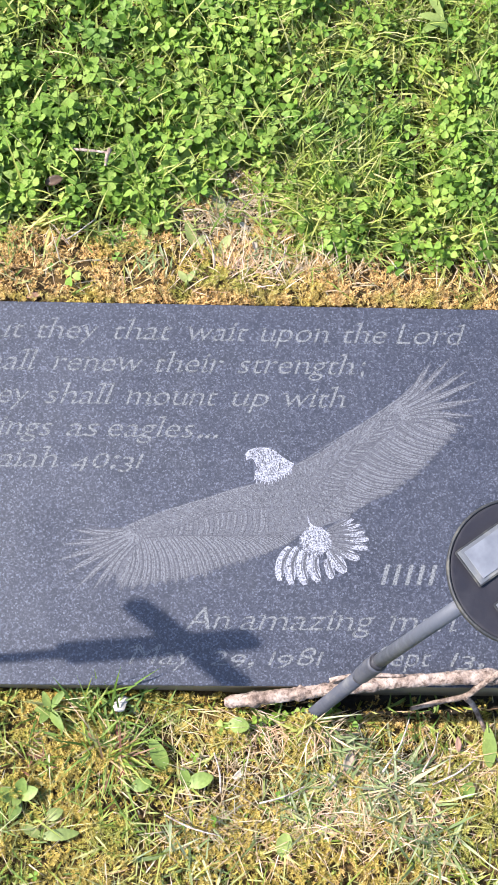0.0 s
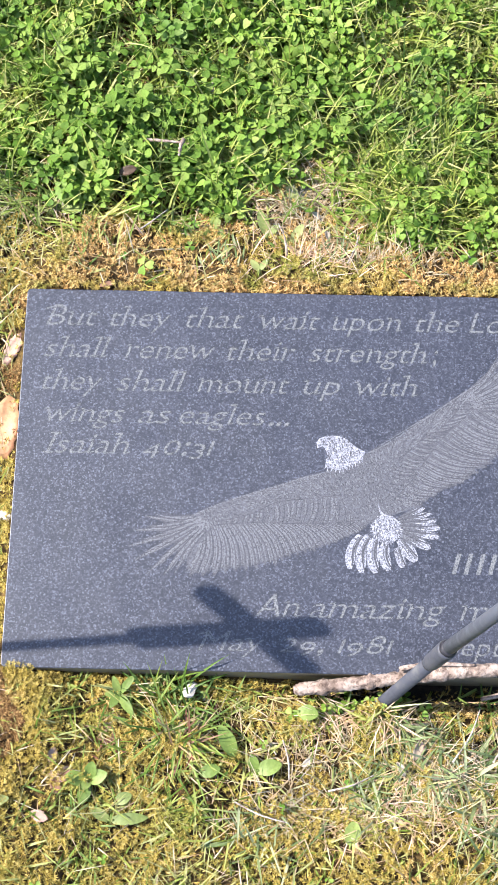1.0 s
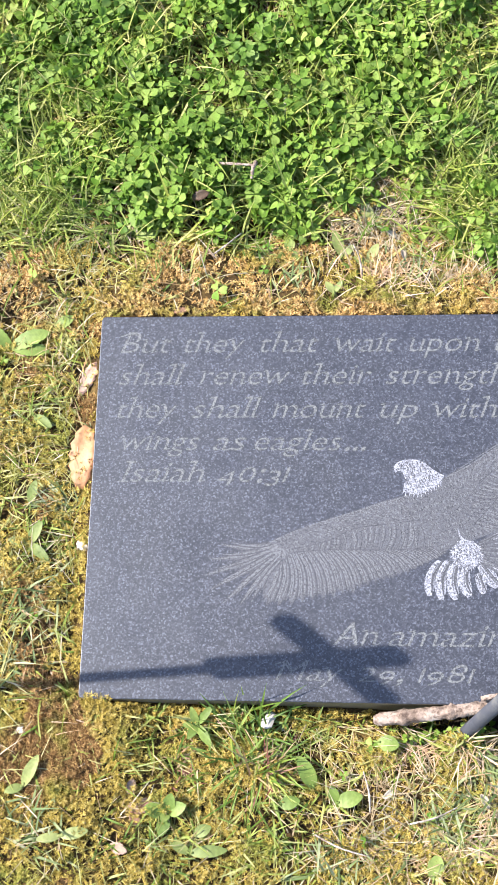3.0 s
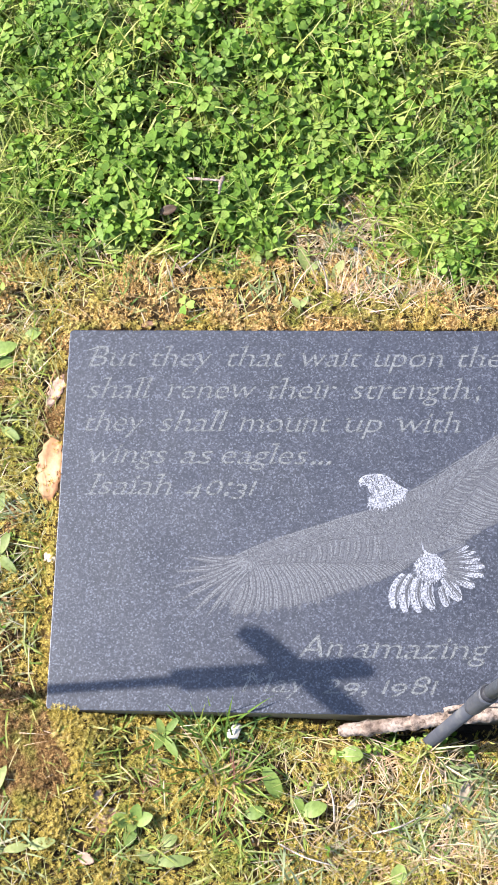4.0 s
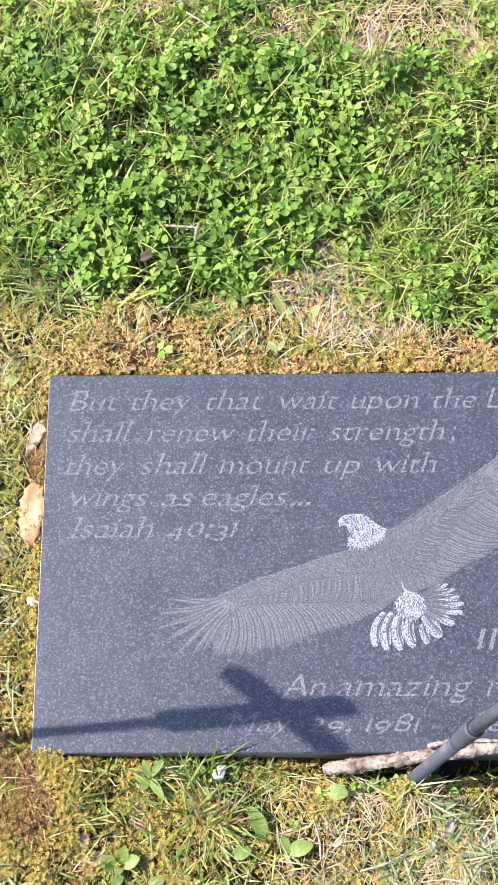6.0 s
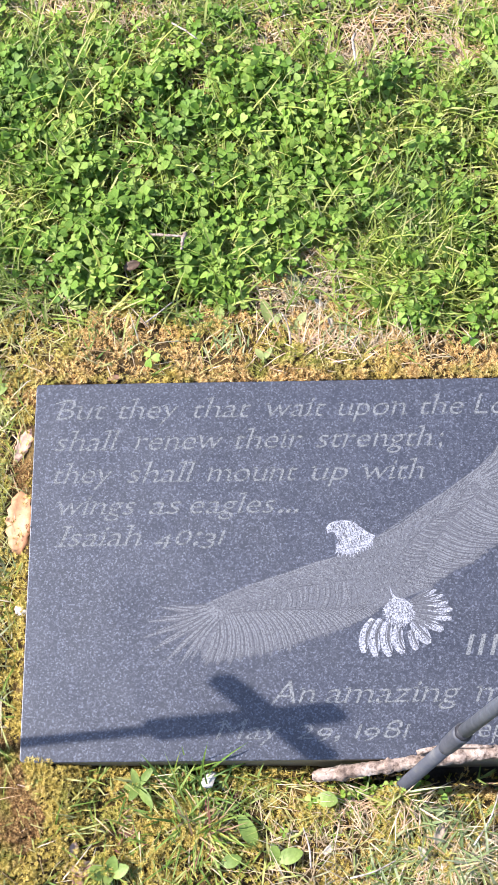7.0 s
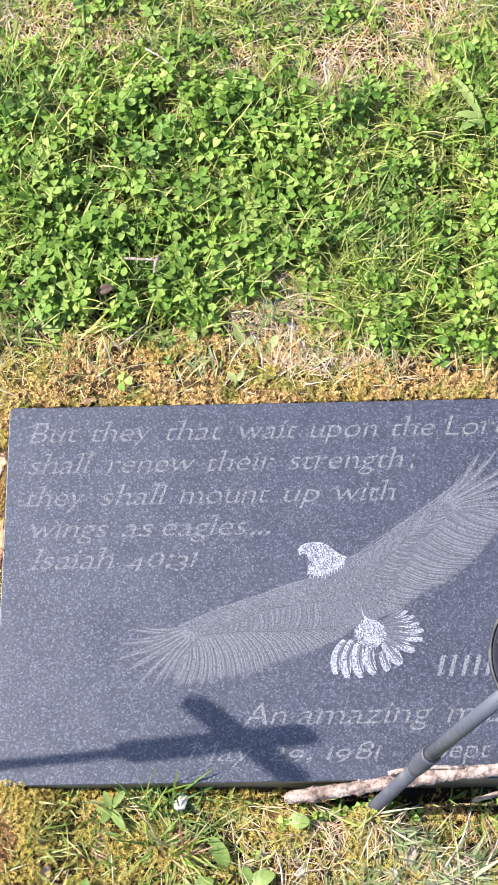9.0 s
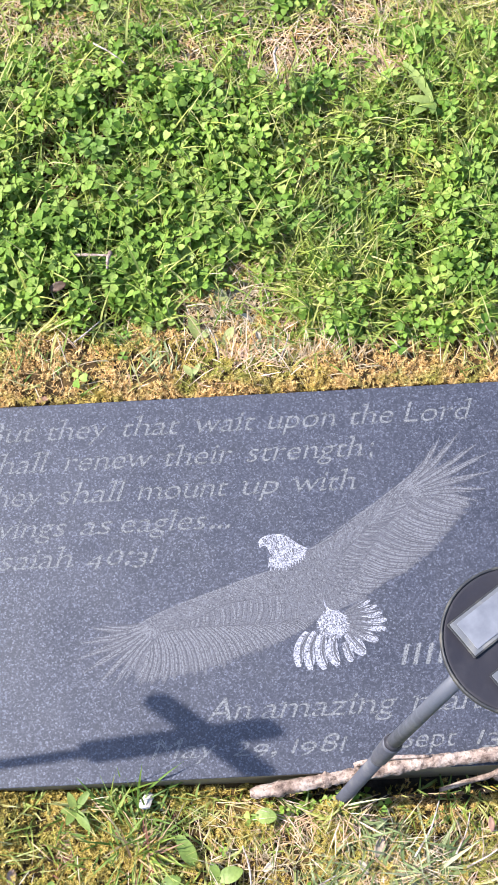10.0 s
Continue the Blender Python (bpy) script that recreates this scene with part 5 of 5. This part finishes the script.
def tufts():
    tuft("grass_tuft", "short grass round the foot of the garden light", 0.281, -0.030, 22, 0.014, 0.0014, GRASS_ONE, 0.012, lean=0.6)
    tuft("grass_tuft", "short grass grown over the marker's front corner", 0.012, -0.008, 30, 0.018, 0.0013, GRASS_ONE, 0.022, lean=0.8)
    tuft("grass_tuft", "thin grass along the marker's front edge", 0.060, -0.010, 26, 0.022, 0.0014, GRASS_ONE, 0.03, lean=0.8)
    tuft("grass_tuft", "green grass at the foot of the garden light", 0.294, -0.032, 22, 0.022, 0.0017, BLUEGRASS, 0.016, lean=0.8)
    tuft("grass_tuft", "short green grass under the branch", 0.255, -0.022, 26, 0.022, 0.0018, GREENBLADE, 0.018, lean=0.9)
    tuft("grass_tuft", "short green grass under the forked twig", 0.365, -0.020, 34, 0.024, 0.0018, GREENBLADE, 0.022, lean=0.9)
    tuft("grass_tuft", "bright green grass tuft at the marker's front edge", 0.128, -0.022, 84, 0.044, 0.0018, GREENBLADE, 0.044, lean=0.75)
    tuft("grass_tuft", "green grass blades reaching over the marker's front edge", 0.132, -0.010, 34, 0.056, 0.0019, GREENBLADE, 0.034, toward=1.4, lean=0.35)
    tuft("grass_tuft", "pale grass blades at the marker's front edge", 0.100, -0.016, 30, 0.036, 0.0017, GRASS_ONE, 0.016, lean=0.8)
    tuft("grass_tuft", "grey-green grass tuft in matted straw", 0.315, -0.068, 50, 0.042, 0.0021, BLUEGRASS, 0.026, lean=0.9)
    tuft("grass_tuft", "grey-green grass tuft in front turf", 0.186, -0.112, 47, 0.040, 0.0018, BLUEGRASS, 0.026, lean=1.1)
    tuft("grass_tuft", "grey-green grass tuft on brown moss", -0.030, -0.092, 30, 0.034, 0.0018, BLUEGRASS, 0.022, lean=1.0)
    tuft("grass_tuft", "small green tuft in rusty moss", 0.122, 0.362, 30, 0.022, 0.0016, GREENBLADE, 0.020, lean=0.9)
    tuft("grass_tuft", "small green tuft in rusty moss", 0.160, 0.342, 22, 0.020, 0.0015, BLUEGRASS, 0.016, lean=0.9, toward=1.6)
    tuft("grass_tuft", "small green tuft in rusty moss", 0.045, 0.345, 24, 0.022, 0.0014, GREENBLADE, 0.022, lean=1.0, toward=1.6)
    tuft("grass_tuft", "thin green grass in mossy turf", 0.060, -0.118, 34, 0.030, 0.0014, GREENBLADE, 0.034, lean=0.9)
    tuft("grass_tuft", "thin green grass in mossy turf", 0.145, -0.100, 36, 0.032, 0.0015, GRASS_ONE, 0.036, lean=0.9)
    tuft("grass_tuft", "thin grass creeping over brown moss", 0.030, -0.050, 20, 0.036, 0.0013, GRASS_ONE, 0.024, toward=0.2, lean=1.0)
    tuft("grass_tuft", "dark green grass in the hollow behind the marker", 0.300, 0.372, 46, 0.040, 0.0020, GREENBLADE, 0.022, lean=0.7)
    tuft("grass_tuft", "long grass blades standing among clover", 0.330, 0.455, 30, 0.065, 0.0019, GREENBLADE, 0.035, toward=0.8, lean=0.8)
    tuft("grass_tuft", "reddened old grass tuft in the moss", 0.137, -0.046, 58, 0.044, 0.0017, REDBLADE, 0.014, lean=1.0)
    tuft("grass_tuft", "pale grass blades fanning out of a reddened tuft", 0.137, -0.044, 46, 0.044, 0.0017, GRASS_ONE, 0.010, lean=0.55)
    tuft("grass_tuft", "long pale blades over the marker's front edge", 0.120, -0.012, 12, 0.054, 0.0018, GRASS_ONE, 0.020, toward=1.1, lean=0.4)
    tuft("grass_tuft", "dark red creeping blades lying in the moss", 0.074, -0.046, 30, 0.026, 0.0011, REDBLADE, 0.012, toward=0.1, lean=1.1)
    tuft("grass_tuft", "green grass blades round a reddened tuft", 0.137, -0.046, 34, 0.046, 0.0016, GREENBLADE, 0.024, lean=0.9)
    tuft("grass_tuft", "grey-green grass tuft before the garden light", 0.300, -0.040, 36, 0.044, 0.0022, BLUEGRASS, 0.016, toward=-0.6)
    tuft("grass_tuft", "broad grey-green grass tuft in front turf", 0.348, -0.068, 61, 0.052, 0.0024, BLUEGRASS, 0.026, lean=1.0)
    tuft("grass_tuft", "grey-green grass tuft in front turf", 0.270, -0.085, 42, 0.042, 0.0018, BLUEGRASS, 0.03, lean=1.0)
    tuft("grass_tuft", "grey-green grass tuft in front turf", 0.385, -0.115, 47, 0.048, 0.0019, BLUEGRASS, 0.03, lean=1.0)
    tuft("grass_tuft", "grey-green grass tuft beside the marker", -0.045, 0.078, 30, 0.040, 0.0018, BLUEGRASS, 0.022, lean=1.0)
    tuft("grass_tuft", "grey-green grass tuft beside the marker", -0.022, 0.150, 26, 0.034, 0.0016, BLUEGRASS, 0.014, lean=0.9, toward=2.5)
    tuft("grass_tuft", "grey-green grass tuft beside the marker", -0.050, 0.030, 30, 0.040, 0.0016, BLUEGRASS, 0.02, lean=1.0)
    tuft("grass_tuft", "dark green grass tuft at the back edge of the clover", 0.325, 0.372, 40, 0.046, 0.0022, GREENBLADE, 0.018, toward=-1.3, lean=0.8)
    tuft("grass_tuft", "grey-green grass tuft behind the marker", 0.245, 0.345, 14, 0.030, 0.0016, BLUEGRASS, 0.016, lean=0.9, toward=1.6)
    tuft("grass_tuft", "yellow-green grass tuft near the marker's top corner", -0.060, 0.370, 26, 0.034, 0.0018, GRASS_ONE, 0.03, lean=0.9)
    tuft("grass_tuft", "yellow-green grass tuft near the marker's top corner", -0.075, 0.430, 26, 0.034, 0.0018, GRASS_ONE, 0.03, lean=0.9)
    tuft("grass_tuft", "long arching grass blades in the lawn", 0.320, 0.500, 30, 0.075, 0.0020, GREENBLADE, 0.03, toward=0.9, lean=0.9)
    tuft("grass_tuft", "grey-green grass in the lawn", 0.400, 0.720, 60, 0.055, 0.0021, BLUEGRASS, 0.04, lean=0.8)


def soil_spots(x, y):
    """Scuffed places before the marker where the moss is gone, and where dry leaves lie on it."""
    out = step(0.004, 0.0, np.maximum(np.abs(x + 0.0110) - 0.009, np.abs(y - 0.191) - 0.026)) + step(0.004, 0.0, np.maximum(np.abs(x + 0.0090) - 0.009, np.abs(y - 0.257) - 0.014))
    for cx, cy, rx, ry in ((0.045, -0.085, 0.028, 0.013), (0.030, -0.105, 0.016, 0.010), (0.052, -0.062, 0.020, 0.008), (0.330, 0.322, 0.012, 0.006)):
        out = np.maximum(out, step(1.2, 0.5, np.hypot((x - cx) / rx, (y - cy) / ry) + 0.6 * (wave(x, y, 0.012, 14) - 0.5)))
    return np.minimum(0.9, out) * np.where(y < 0, 0.6, 1.0)


def moss():
    """Little rosettes of pointed leaves, crowded into cushions."""
    kinds = []
    for rays, rise in ((8, 0.45), (9, 0.85), (7, 0.25)):
        verts, faces = [], []
        for k in range(rays):
            a = 2 * math.pi * k / rays + 0.2 * (k % 2)
            long = 1.0 - 0.25 * (k % 2)
            c, s = math.cos(a), math.sin(a)
            base = len(verts)
            for u, w, z in ((0.05, 0.0, 0.0), (0.42, -0.115, 0.40), (0.42, 0.115, 0.40), (1.0, 0, 0.30)):
                verts.append((long * u * c - w * s, long * u * s + w * c, rise * z * 2 * u + 0.1))
            faces += [(base, base + 1, base + 2), (base + 2, base + 1, base + 3)]
        kinds.append((np.array(verts), np.array(faces)))
    batch, rusty, brown = Batch(), Batch(), Batch()
    cushions = lambda x, y: (0.32 + 0.68 * step(0.25, 0.6, wave(x, y, 0.022, 51))) * (0.18 + 0.82 * step(0.24, 0.44, wave(x, y, 0.008, 63)))  # noqa: E731
    x, y = scatter(138000, (-0.16, 0.62, -0.22, 0.43), lambda x, y: cushions(x, y) * np.where(y > 0.3, 1 - lush(x, y), 1.0) * (1 - 0.25 * bare(x, y)) * (1 - soil_spots(x, y)), 0.0015)
    x2, y2 = scatter(26000, (-0.16, 0.62, 0.43, 0.80), lambda x, y: 0.7 * cushions(x, y) * (1 - 0.75 * lush(x, y)))
    x, y = np.concatenate([x, x2]), np.concatenate([y, y2])
    x4, y4 = scatter(30000, (-0.014, 0.62, -0.012, 0.322), lambda x, y: (0.5 + 0.5 * (y > 0.3)) * (1 - soil_spots(x, y)) * ((y > 0.0) | (x < 0.2)), 0.001)
    x, y = np.concatenate([x, x4]), np.concatenate([y, y4])
    x5, y5 = rng.normal(-0.028, 0.026, 3600), rng.normal(-0.036, 0.024, 3600)
    x6, y6 = scatter(3800, (-0.09, 0.12, -0.16, -0.003), lambda x, y: 1 - 0.8 * soil_spots(x, y))
    fits = off_slab(x5, y5, 0.002)
    x, y = np.concatenate([x, x5[fits], x6]), np.concatenate([y, y5[fits], y6])
    x3, y3 = rng.normal(0.008, 0.010, 260), rng.normal(-0.005, 0.003, 260)
    x, y = np.concatenate([x, x3]), np.concatenate([y, y3])
    n = len(x)
    puff = wave(x, y, 0.022, 51)
    z = ground_z(x, y) + 0.001 + 0.010 * puff * rng.random(n)
    z[-260:] = np.where(off_slab(x3, y3, 0.0), -0.004, 0.0) + 0.003 * rng.random(260)
    size = rng.uniform(0.0015, 0.0035, n)
    kind = rng.integers(0, 3, n)
    turn, lean, tilt = rng.uniform(0, 6.283, n), rng.uniform(0, 6.283, n), np.abs(rng.normal(0, 0.8, n))
    hollow = (y > -0.017) & (y < 0.01) & (x > 0.22)
    kind = np.where(hollow & (rng.random(n) < 0.8), -1, kind)
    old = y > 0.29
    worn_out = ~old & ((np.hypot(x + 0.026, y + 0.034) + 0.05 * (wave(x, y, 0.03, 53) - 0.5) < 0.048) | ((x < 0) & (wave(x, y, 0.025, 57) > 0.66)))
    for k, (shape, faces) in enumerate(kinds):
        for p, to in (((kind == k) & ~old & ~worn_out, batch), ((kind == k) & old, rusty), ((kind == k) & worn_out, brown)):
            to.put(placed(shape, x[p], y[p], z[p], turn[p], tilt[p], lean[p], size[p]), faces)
    x, y = scatter(90000, (-0.16, 0.62, -0.22, 0.80), lambda x, y: cushions(x, y) * np.where(y > 0.3, 0.25 + 0.75 * (1 - lush(x, y)), 1.0) * (0.35 + 0.65 * (y < 0.43)) * (1 - soil_spots(x, y)) * (1 - 0.85 * (y > -0.017) * (y < 0.01) * (x > 0.225)), 0.002)
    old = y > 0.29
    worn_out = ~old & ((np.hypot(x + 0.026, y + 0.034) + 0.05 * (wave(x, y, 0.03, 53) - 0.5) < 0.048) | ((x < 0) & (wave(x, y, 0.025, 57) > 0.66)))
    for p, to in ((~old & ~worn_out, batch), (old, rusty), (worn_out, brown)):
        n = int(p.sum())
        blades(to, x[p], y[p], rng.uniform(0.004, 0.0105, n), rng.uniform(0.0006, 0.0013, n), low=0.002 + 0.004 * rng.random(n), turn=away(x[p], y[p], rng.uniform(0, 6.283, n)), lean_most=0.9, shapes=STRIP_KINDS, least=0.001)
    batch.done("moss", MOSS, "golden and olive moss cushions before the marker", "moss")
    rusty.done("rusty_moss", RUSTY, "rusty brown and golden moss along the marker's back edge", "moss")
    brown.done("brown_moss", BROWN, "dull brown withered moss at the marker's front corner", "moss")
    


tufts()
grass()
moss()
clover()
